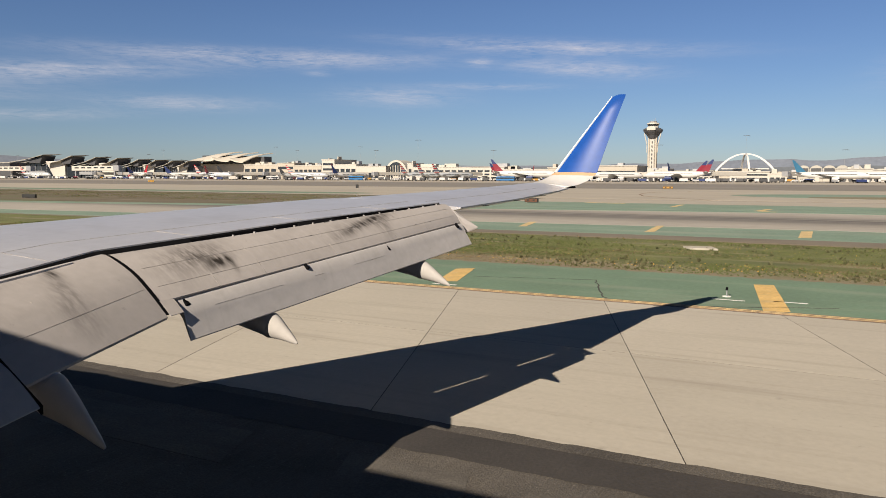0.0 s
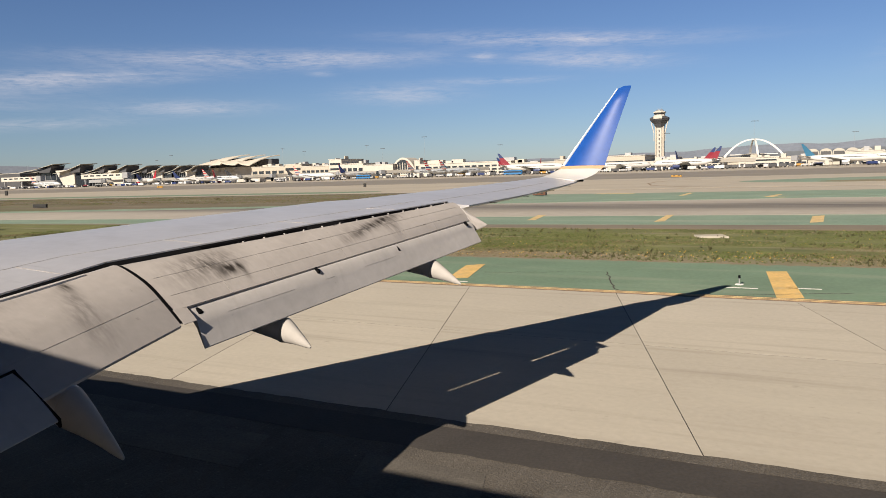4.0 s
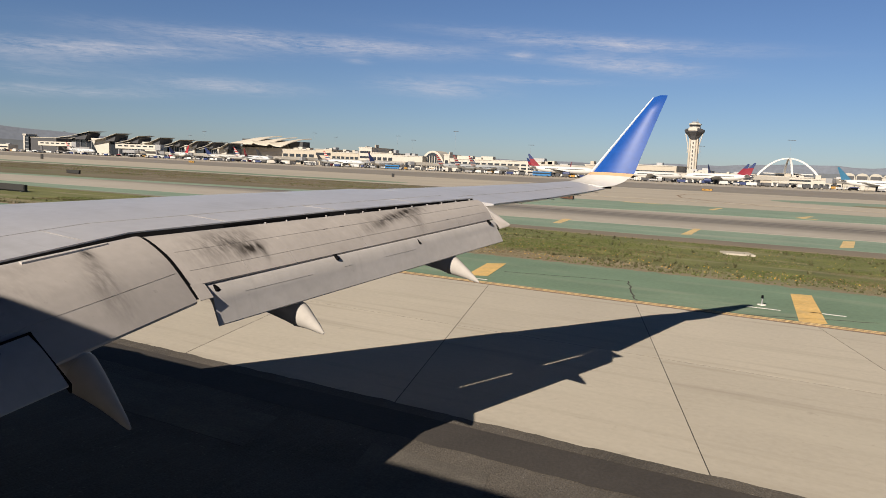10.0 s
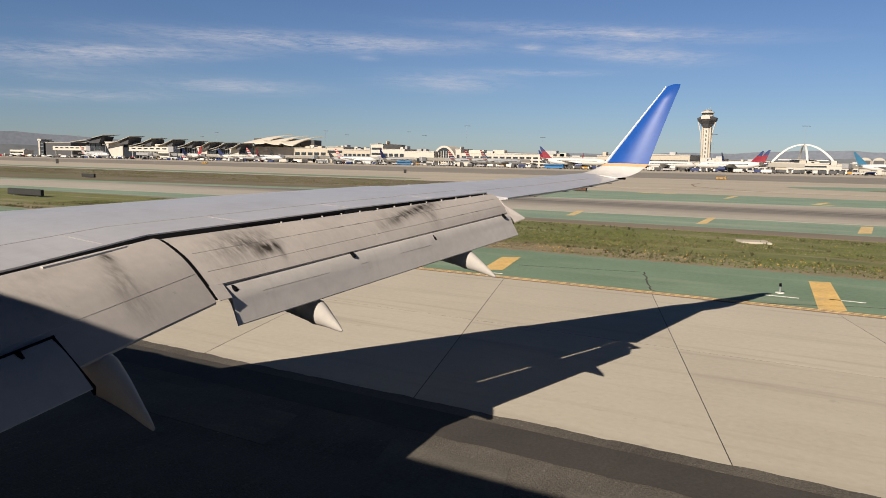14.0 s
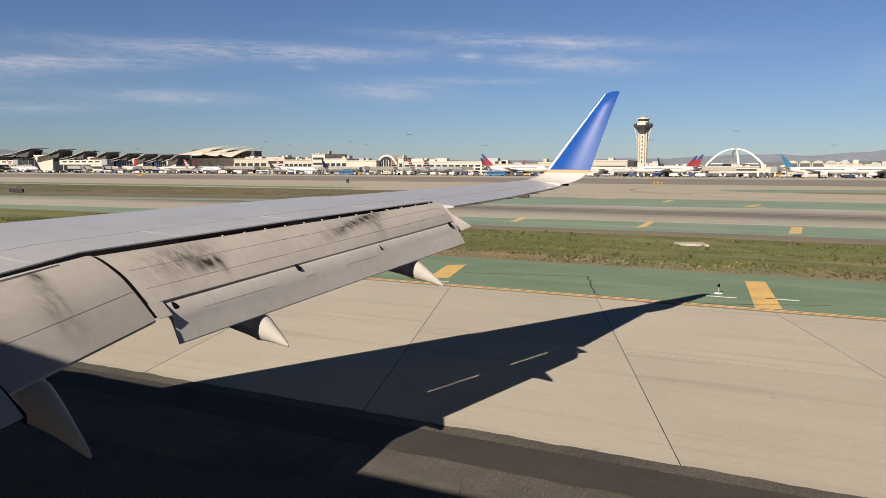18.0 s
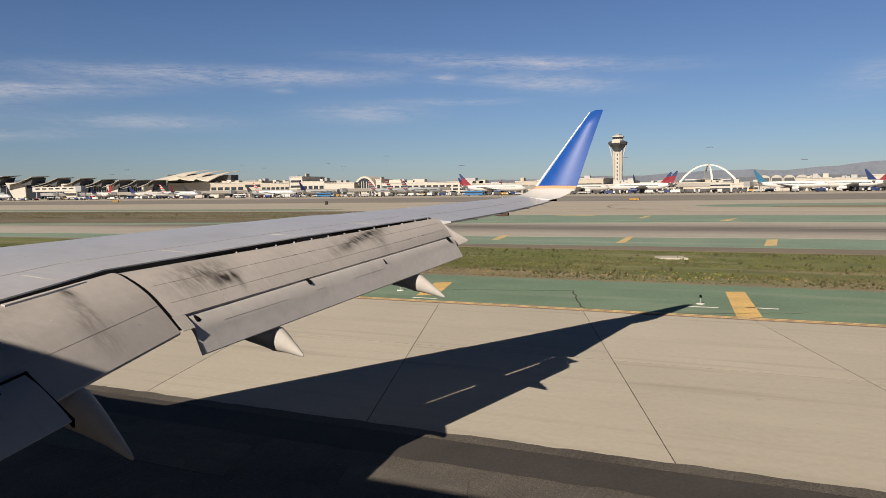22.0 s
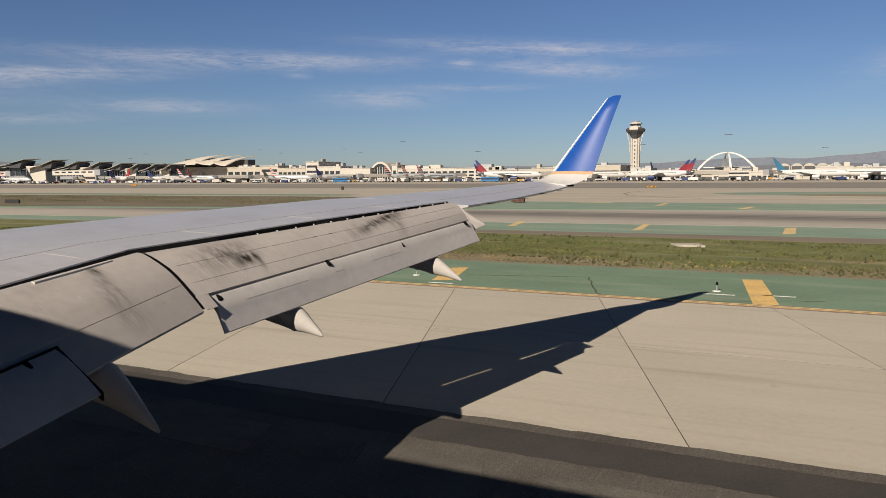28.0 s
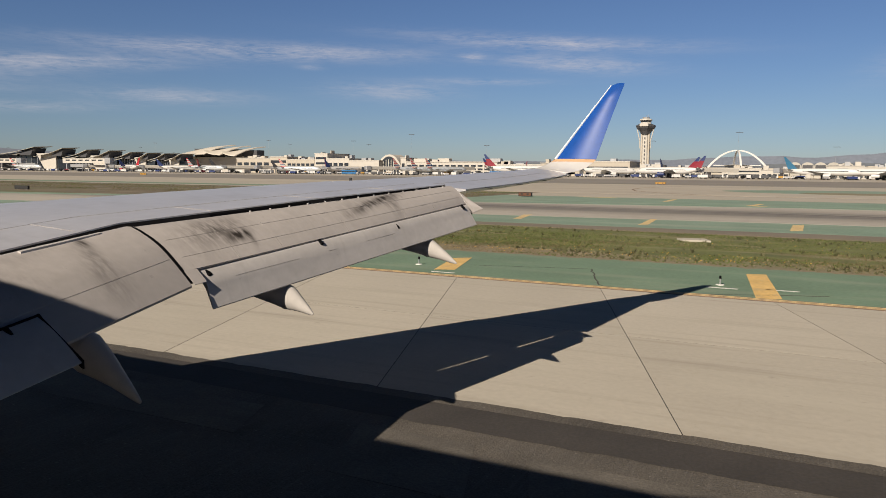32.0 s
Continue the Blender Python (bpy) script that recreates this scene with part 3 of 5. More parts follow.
def build_flaps():
    flap("outboard_flap", [(7.16, [(-6.96, 3.09), (-6.81, 3.14), (-6.45, 2.99), (-6.20, 2.81), (-6.06, 2.68)]),
                           (12.42, [(-5.43, 3.505), (-5.35, 3.56), (-5.22, 3.49), (-5.11, 3.385), (-5.05, 3.27)])], 0.12, "grey outboard flap with black soot streaks")
    # black filler stands for the shade between the two flaps
    flap("flap_gap", [(7.112, [(-6.94, 3.09), (-6.81, 3.142), (-6.45, 2.992), (-6.20, 2.812), (-5.92, 2.56)]), (7.158, [(-6.94, 3.09), (-6.81, 3.143), (-6.45, 2.993), (-6.20, 2.813), (-5.92, 2.56)])], 0.03, "black filler painted as shade in the gap between the two flaps", 1, "dark")
    flap("flap_end_strip", [(7.15, [(-6.06, 2.69), (-5.98, 2.62), (-5.90, 2.545)]), (7.32, [(-6.04, 2.70), (-5.96, 2.63), (-5.885, 2.56)])], 0.03, "", 1)
    flap("aft_flap", [(7.36, [(-6.065, 2.61), (-6.045, 2.675), (-5.985, 2.615), (-5.93, 2.53), (-5.90, 2.43), (-5.84, 2.25)]),
                      (12.38, [(-5.05, 3.215), (-5.03, 3.25), (-4.975, 3.19), (-4.935, 3.105), (-4.90, 3.05), (-4.83, 2.93)])], 0.07, "paler grey aft flap segment", 8, "aft_flap")
    flap("inboard_flap", [(1.2, [(-6.92, 2.37), (-6.72, 2.43), (-5.75, 2.25), (-5.2, 2.05), (-4.75, 1.80)]),
                          (7.11, [(-6.97, 3.11), (-6.82, 3.15), (-6.45, 2.99), (-6.20, 2.81), (-5.90, 2.54)])], 0.16, "grey inboard flap with soot near its hinge")
    flap("inboard_aft_flap", [(1.2, [(-5.09, 2.045), (-4.92, 1.995), (-4.74, 1.915), (-4.56, 1.805)]),
                              (5.2, [(-5.77, 2.545), (-5.60, 2.47), (-5.40, 2.345), (-5.22, 2.21)])], 0.05, "grey aft segment of the inboard flap", 6, "aft_flap")
    # black strips painted as shade round the inboard aft flap
    part("inboard_flap_slot", loft([[(-5.10, 1.2, 2.056), (-5.08, 1.2, 2.050), (-5.08, 1.2, 1.97), (-5.12, 1.2, 1.99)], [(-5.785, 5.235, 2.562), (-5.765, 5.235, 2.552), (-5.765, 5.24, 2.47), (-5.805, 5.24, 2.5)]]), "dark", plane, "black strip painted as shade in the slot ahead of the inboard aft flap")
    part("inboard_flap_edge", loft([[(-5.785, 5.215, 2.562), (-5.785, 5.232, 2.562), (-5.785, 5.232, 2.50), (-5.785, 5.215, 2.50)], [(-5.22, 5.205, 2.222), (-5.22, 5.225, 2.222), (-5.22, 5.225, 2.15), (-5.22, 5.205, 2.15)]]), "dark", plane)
    part("flap_bracket", box(-5.66, 4.88, 2.43, 0.14, 0.05, 0.06, 0.012, ry=35), "dark", plane)
    # near-black pieces painted as the shade in the slot between wing and flaps
    def cove(x, y, z):
        drop = 0.045 if y < 7 else 0.065
        w = min(0.12, max(0.045, 0.045 + 0.03 * (y - 6.4)))
        return [(x + 0.006, y, z - 0.012), (x + w, y, z - drop), (x + w, y, z - 0.2), (x - 0.05, y, z - 0.2)]
    edge = [(1.2, -7.0, 2.45), (5.6, -7.0, 2.975), (7.13, -7.03, 3.18), (9.8, -6.27, 3.395), (12.46, -5.48, 3.577)]
    # two runs stay open to the sun, only their wing edge painted as shade
    for ys in ((8.2, 9.75), (10.35, 11.9)):
        ribs = []
        for y in ys:
            x, z = lerp_table(edge, y)
            w = 0.028 if y < 10 else 0.008
            ribs.append([(x + 0.006, y, z - 0.012), (x + w, y, z - 0.03), (x + w, y, z - 0.13), (x - 0.05, y, z - 0.16)])
        part("cove_lip", loft(ribs), "dark", plane, "black strip painted as shade on the wing edge above the open flap slot")
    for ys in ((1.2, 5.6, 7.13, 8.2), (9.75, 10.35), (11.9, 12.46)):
        part("flap_cove", loft([cove(lerp_table(edge, y)[0], y, lerp_table(edge, y)[1]) for y in ys]), "dark", plane, "black block painted as shade in the cove between wing and flap")
    # black strips put in as the shade ahead of the aft flap
    part("flap_slot", loft([[(-6.16, 7.36, 2.68), (-6.01, 7.36, 2.60), (-6.01, 7.36, 2.52), (-6.16, 7.36, 2.56)], [(-5.535, 10.24, 3.008), (-5.425, 10.24, 2.938), (-5.425, 10.24, 2.86), (-5.535, 10.24, 2.9)]]), "dark", plane, "black strip painted as shade in the slot ahead of the aft flap")
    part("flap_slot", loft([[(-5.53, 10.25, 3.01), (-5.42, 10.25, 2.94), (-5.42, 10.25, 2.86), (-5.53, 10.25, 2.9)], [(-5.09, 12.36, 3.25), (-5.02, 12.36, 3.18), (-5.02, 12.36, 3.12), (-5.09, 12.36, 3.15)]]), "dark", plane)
    ribs = []
    for y, w in ((5.75, 0.035), (6.2, 0.035), (6.7, 0.012)):
        q = (y - 1.2) / 5.91
        x, z = -6.72 - 0.1 * q, 2.43 + 0.72 * q
        ribs.append([(x - 0.015, y, z + 0.016), (x + w, y, z + 0.01), (x + w + 0.005, y, z - 0.03), (x - 0.015, y, z - 0.03)])
    part("seal_strip", loft(ribs), "aft_flap", plane, "white rubber seal strip")
    fence = [(-5.21, 12.41, 3.487), (-5.10, 12.46, 3.397), (-4.81, 12.58, 3.187), (-4.933, 12.50, 3.13), (-5.01, 12.44, 3.25), (-5.06, 12.40, 3.30), (-5.12, 12.40, 3.40)]
    part("flap_tip_fence", loft([fence, [(x - 0.03, y - 0.01, z - 0.03) for x, y, z in fence]]), "flap", plane, "pale pointed flap tip fence")
    # seal tabs along the slot
    for i in range(13):
        y = 8.65 + i * 0.3
        k = (y - 7.16) / 5.26
        part("seal_tab", box(-6.82 + 1.46 * k, y, 3.141 + 0.42 * k, 0.024, 0.016, 0.016, 0.003), "aft_flap", plane)
    for y, z in ((9.14, 2.93), (10.63, 3.05), (12.22, 3.29)):
        k = (y - 7.3) / 5.07
        x = -6.06 + 1.03 * k
        part("hinge_bracket", box(x + 0.04, y, z - 0.085, 0.09, 0.04, 0.04, 0.01, ry=45), "dark", plane)
    part("flap_bracket", box(-6.0, 7.45, 2.585, 0.10, 0.07, 0.07, 0.012, ry=40), "dark", plane)


def fairing(y, path, r, cone=0.62):
    """A canoe-shaped flap track fairing along a chain of x, z points, with its tail cone."""
    P = profile([(x, y, z) for x, z in path], 5)
    n = len(P)
    cut = int(n * cone)

    def ring(i, grow=1.0):
        w = r * min(1, 0.45 + 1.2 * i / cut) if i <= cut else r * max(0.08, 1 - ((i - cut) / (n - 1 - cut)) ** 1.05 * 0.93)
        c, w = P[i], w * grow
        d = (P[min(i + 1, n - 1)] - P[max(i - 1, 0)]).normalized()
        up = d.cross(Vector((0, 1, 0))).normalized()
        return [tuple(c + Vector((0, 1, 0)) * w * 0.8 * math.cos(t) + up * w * 1.1 * math.sin(t)) for t in [2 * math.pi * j / 18 for j in range(18)]]
    body = part("flap_track_fairing", loft([ring(i) for i in range(cut + 1)]), "wing", plane, "grey canoe-shaped flap track fairing", True)
    part("tail_cone", loft([ring(i, 1.02) for i in range(cut, n)]), "fairing", body, "pale pointed tail cone", True)


def build_body():
    cy, cz, r = -0.95, 4.27, 2.0
    sec = []
    for x, k, dz in ((-22, 0.05, -0.5), (-21.3, 0.35, -0.45), (-20, 0.65, -0.25), (-18, 0.9, -0.08), (-16, 1, 0), (-8, 1, 0), (0, 1, 0), (6, 1, 0), (9, 0.85, 0.25), (12, 0.6, 0.6), (15, 0.3, 0.95), (16.5, 0.12, 1.1)):
        sec.append([(x, cy + r * k * math.cos(t), cz + dz + r * k * math.sin(t)) for t in [2 * math.pi * j / 28 for j in range(28)]])
    part("fuselage", loft(sec), "belly", plane, "grey painted fuselage tube", True)
    sec = [[(x, cy + 1.9 * k * math.cos(t), 2.5 + 0.7 * k * math.sin(t)) for t in [2 * math.pi * j / 20 for j in range(20)]] for x, k in ((-16, 0.2), (-14, 0.8), (-12, 1), (-7, 1), (-5, 0.8), (-3.5, 0.2))]
    part("belly_fairing", loft(sec), "belly", plane, "", True)
    dome = bmesh.new()
    bmesh.ops.create_uvsphere(dome, u_segments=20, v_segments=10, radius=1, matrix=pose(-1.6, cy, cz + r - 0.05) @ Matrix.Diagonal((1.3, 0.5, 0.38, 1)))
    part("antenna_dome", dome, "white", plane, "", True)
    fin = [[(9.5, cy - 0.15, 5.9), (9.5, cy + 0.15, 5.9), (15.5, cy + 0.1, 5.9), (15.5, cy - 0.1, 5.9)], [(15, cy - 0.05, 12.4), (15, cy + 0.05, 12.4), (17, cy + 0.03, 12.4), (17, cy - 0.03, 12.4)]]
    part("tail_fin", loft(fin), "blue", plane)
    for s in (-1, 1):
        st = [[(12.2, cy, 5.1), (13, cy, 5.3), (15.6, cy, 5.15), (13, cy, 5.0)], [(16, cy + s * 7, 5.9), (16.2, cy + s * 7, 5.95), (17.3, cy + s * 7, 5.9), (16.2, cy + s * 7, 5.85)]]
        part("tailplane", loft(st), "wing", plane)
    for y in (1.9, -3.8):
        part("gear_strut", cyl((-7.6, y, 0.5), (-7.6, y, 2.6), 0.13), "metal", plane)
        for d in (-0.4, 0.4):
            w = part("wheel", cyl((-7.6, y + d - 0.18, 0.565), (-7.6, y + d + 0.18, 0.565), 0.55, seg=24), "tyre", plane)
            part("rim", cyl((-7.6, y + d - 0.19, 0.565), (-7.6, y + d + 0.19, 0.565), 0.26, seg=16), "metal", w)
    part("gear_strut", cyl((-19.5, cy, 0.4), (-19.5, cy, 2.8), 0.1), "metal", plane)
    for d in (-0.25, 0.25):
        part("wheel", cyl((-19.5, cy + d - 0.1, 0.36), (-19.5, cy + d + 0.1, 0.36), 0.345, seg=20), "tyre", plane)
    # port wing, plain, for balance
    part("port_wing", loft([[(x, 2 * cy - y, z) for x, y, z in wing_section(y, lerp_table(SPAN + TIP, y))] for y in (0.2, 5.6, 7.13, 12.5, 16.9)]), "wing", plane, "", True)


def build_wing_details():
    for i in range(15):
        y = 7.9 + i * 0.62
        row = lerp_table(SPAN if y < 12.5 else TIP, y)
        xs, zs, rise, th = row
        c = xs - lead(y)
        part("vortex_tab", box(xs - c * 0.78, y, zs + rise * 1.204 + 0.002, 0.024, 0.005, 0.007, 0.002), "root_white", plane)
    for y in (13.2, 14.4, 15.5, 16.3):
        xs, zs, rise, th = lerp_table(TIP, y)
        part("static_wick", cyl((xs, y, zs - 0.01), (xs + 0.14, y, zs - 0.02), 0.006, 0.004, 6), "dark", plane)
    for ya, yb in ((12.6, 14.6), (14.6, 16.3)):
        p = []
        for y in (ya, yb):
            xs, zs, rise, th = lerp_table(TIP, y)
            c = xs - lead(y)
            p.append((xs - c * 0.28, y, zs + rise * math.sin(math.pi * 0.286 * 0.62) / math.sin(math.pi * 0.31) + 0.004))
        seam_line(p[0], p[1], plane)
    for s, y in ((1, 6.5), (-1, -8.4)):
        def ring(x, r, z=1.85):
            return [(x, y + r * math.cos(t), z + r * math.sin(t)) for t in [2 * math.pi * j / 20 for j in range(20)]]
        n = part("engine_nacelle", loft([ring(-14.6, 0.82), ring(-14.4, 0.98), ring(-13, 1.05), ring(-11.3, 0.9), ring(-10.4, 0.7)]), "white", plane, "", True)
        part("exhaust_cone", loft([ring(-10.5, 0.45), ring(-9.6, 0.12)]), "metal", n, "", True)
        part("pylon", box(-11.6, y, 2.4, 3.0, 0.3, 0.6, 0.08), "wing", plane)


def seam_line(a, b, parent, w=0.005):
    a, b = Vector(a), Vector(b)
    d = b - a
    m = Matrix.Translation((a + b) / 2) @ d.to_track_quat("X", "Z").to_matrix().to_4x4() @ Matrix.Diagonal((d.length, w * 0.7, 0.003, 1))
    bm = bmesh.new()
    bmesh.ops.create_cube(bm, size=1, matrix=m)
    part("seam", bm, "seam", parent)


build_wing()
build_flaps()
build_wing_details()
fairing(8.5, [(-7.9, 2.70), (-6.7, 2.44), (-6.07, 2.31), (-5.74, 2.235), (-5.52, 2.145), (-5.31, 2.035)], 0.145)
fairing(11.25, [(-7.4, 3.02), (-6.2, 2.80), (-5.5, 2.70), (-5.19, 2.64), (-4.92, 2.535), (-4.66, 2.41)], 0.13)
fairing(5.6, [(-7.2, 2.30), (-6.4, 2.27), (-5.85, 2.21), (-5.55, 2.10), (-5.28, 1.955), (-5.01, 1.785)], 0.18, 0.5)
build_body()


# skin seams, on the flaps and the wing
def wing_top(y, k):
    xs, zs, rise, th = lerp_table(SPAN, y)
    c = xs - lead(y)
    return Vector((xs - c * k, y, zs + rise * math.sin(math.pi * min(1, k * 0.95 + 0.02) * 0.62) / math.sin(math.pi * 0.31) + 0.002))


for k in (0.2,):
    ys = [2.5, 4, 5.6, 7.13, 8.5, 9.8, 11.2, 12.4]
    for ya, yb in zip(ys, ys[1:]):
        seam_line(wing_top(ya, k), wing_top(yb, k), plane)
for y in (5.0, 6.6, 8.3, 9.9, 11.4):
    seam_line(wing_top(y, 0.015), wing_top(y, 0.2), plane, 0.005)


def on_flap(y, k):
    """A place on the outboard flap's skin: span y, chord fraction k."""
    a = [(-6.81, 3.14), (-6.45, 2.99), (-6.20, 2.81), (-6.06, 2.68)]
    b = [(-5.35, 3.56), (-5.22, 3.49), (-5.11, 3.385), (-5.05, 3.27)]
    q = (y - 7.16) / 5.26
    i = min(int(k * 3), 2)
    f = k * 3 - i
    p = [a[i][c] + (a[i + 1][c] - a[i][c]) * f for c in (0, 1)]
    r = [b[i][c] + (b[i + 1][c] - b[i][c]) * f for c in (0, 1)]
    return Vector((p[0] + (r[0] - p[0]) * q, y, p[1] + (r[1] - p[1]) * q + 0.003))


for y in (7.9, 8.55, 9.7, 10.9, 11.6):
    for k in (0.0, 1 / 3, 2 / 3):
        seam_line(on_flap(y, k), on_flap(y, k + 1 / 3), plane, 0.003)
for ya, yb in ((7.75, 8.7), (9.2, 9.35), (9.9, 10.5)):
    pa, pb = [Vector((-5.929 + 0.995 * (y - 7.36) / 5.02, y, 2.534 + 0.575 * (y - 7.36) / 5.02)) for y in (ya, yb)]
    seam_line(pa, pb, plane, 0.0022)
for k in (1 / 3, 2 / 3):
    seam_line(on_flap(7.25, k), on_flap(12.3, k), plane, 0.0024)
seam_line((-5.2, 1.2, 2.053), (-6.2, 7.08, 2.813), plane, 0.0022)
for y in (2.9, 4.4, 5.9):
    q = (y - 1.2) / 5.91
    p = [(-6.70 - 0.10 * q, y, 2.443 + 0.68 * q), (-5.75 - 0.70 * q, y, 2.253 + 0.74 * q), (-5.2 - 1.0 * q, y, 2.053 + 0.76 * q), (-4.75 - 1.15 * q, y, 1.803 + 0.74 * q)]
    seam_line(p[0], p[1], plane, 0.003)
# dark wear marks along the outboard flap seams
wear = random.Random(5)
for i in range(7):
    y, k = wear.uniform(7.4, 12.0), wear.choice((0.02, 1 / 3, 1 / 3, 2 / 3, 2 / 3))
    m = part("scuff", box(0, 0, 0, wear.uniform(0.03, 0.08), 0.008, 0.003), "scuffed", plane)
    c = on_flap(y, k)
    m.matrix_world = Matrix.Translation(c) @ (on_flap(y + 0.1, k) - c).to_track_quat("X", "Z").to_matrix().to_4x4()
part("aft_flap_end", box(-4.98, 12.40, 2.97, 0.04, 0.03, 0.16, 0.006, ry=25), "dark", plane, "dark end fitting of the aft flap")

# ---- taxiway slabs and markings ----
taxi = bpy.data.objects["taxiway_bed"]


def build_slabs():
    shear, step, gap = -0.353, 5.2, 0.019
    for row, (ya, yb) in enumerate(((12.0, 18.2), (18.224, 24.85))):
        shared = None
        for i in range(-40, 16):
            x0 = -8.1 + i * step - shear * 16.4
            if shared is None:
                bm = prism([(shear * ya + gap / 2, ya), (shear * ya + step - gap / 2, ya), (shear * yb + step - gap / 2, yb), (shear * yb + gap / 2, yb)], 0.0, 0.012)
                ob = part("concrete_slab", bm, "concrete", taxi)
                shared = ob.data
            else:
                ob = new("concrete_slab", shared)
                ob.parent = taxi
            ob.location = (x0, 0, 0)


def flat(name, pts, z, material, label, cat="marking"):
    x = [p[0] for p in pts]
    return tagged(link(name, prism(pts, z - 0.004, z), material), label, cat, "", "structure")


def build_markings():
    line = strip("edge_line", 24.92, 25.36, 0.026, "edging", "faded double yellow taxiway edge line on brown", -300, 150, cat="marking")
    for y in (25.0, 25.2):
        strip("yellow_stripe", y, y + 0.07, 0.031, "worn_yellow", "", -300, 150, parent=line)
    flat("yellow_bar", [(-1.91, 31.04), (-1.23, 31.24), (-0.48, 25.54), (-1.20, 25.23)], 0.02, "orange", "faded yellow bar painted on green pavement")
    flat("yellow_bar", [(-12.76, 26.32), (-13.75, 30.09), (-13.08, 30.61), (-12.03, 26.69)], 0.02, "orange", "faded yellow bar painted on green pavement")
    flat("yellow_bar", [(-21.13, 56.48), (-22.42, 62.44), (-21.85, 63.01), (-20.61, 56.98)], 0.024, "worn_yellow", "faded yellow bar on the far green verge")
    flat("yellow_bar", [(-10.99, 55.28), (-11.47, 62.51), (-10.99, 62.96), (-10.37, 55.84)], 0.024, "worn_yellow", "faded yellow bar on the far green verge")
    flat("yellow_bar", [(-1.00, 54.85), (-0.95, 61.25), (-0.19, 61.93), (-0.22, 55.52)], 0.024, "worn_yellow", "faded yellow bar on the far green verge")
    for pts in (((-6.6, 93.6), (-5.5, 100.2), (-4.9, 100.0), (-5.6, 94.0)), ((-6.6, 93.6), (-5.6, 94.0), (-4.0, 92.6), (-4.3, 92.0)), ((-17.2, 100.4), (-17.4, 109.3), (-16.7, 109.3), (-16.5, 100.4)), ((-31.4, 110.2), (-30.9, 111.8), (-25.0, 110.6), (-25.2, 109.4))):
        flat("yellow_bar", pts, 0.028, "worn_yellow", "faded yellow bar on the green field beyond the runway")
    for x, y in ((-12.12, 25.74), (-2.36, 26.91), (-0.54, 27.28), (-20.0, 27.2), (4.5, 27.3)):
        flat("white_dash", [(x - 0.5, y), (x + 0.5, y), (x + 0.5, y + 0.12), (x - 0.5, y + 0.12)], 0.02, "paint_white", "short white painted dash on green pavement")
    # dark cracks across the green paint
    jag = random.Random(12)
    for a, b, w in (((-7.42, 29.45), (-6.06, 25.47), 0.05), ((-12.05, 28.31), (-7.44, 29.5), 0.035), ((-4.26, 24.72), (0.77, 26.78), 0.03)):
        n = 14
        mid = [(a[0] + (b[0] - a[0]) * i / n + jag.uniform(-0.07, 0.07), a[1] + (b[1] - a[1]) * i / n + jag.uniform(-0.07, 0.07)) for i in range(n + 1)]
        nx, ny = -(b[1] - a[1]), b[0] - a[0]
        q = w / math.hypot(nx, ny)
        flat("crack", [(x + nx * q * 0.5, y + ny * q * 0.5) for x, y in mid] + [(x - nx * q * 0.5, y - ny * q * 0.5) for x, y in mid[::-1]], 0.02, "joint", "dark sealed crack across green pavement", "crack")


def island(name, x0, x1, y0, y1, z, material, label, cat="pavement"):
    """A long painted field with round ends."""
    r = (y1 - y0) / 2
    pts = [(x0 + r * 2.2 * (1 - math.sin(a)), (y0 + y1) / 2 + r * math.cos(a)) for a in [math.pi * k / 14 for k in range(15)]]
    pts += [(x1 - r * 2.2 * (1 - math.sin(a)), (y0 + y1) / 2 - r * math.cos(a)) for a in [math.pi * k / 14 for k in range(15)]]
    return flat(name, pts, z, material, label, cat)


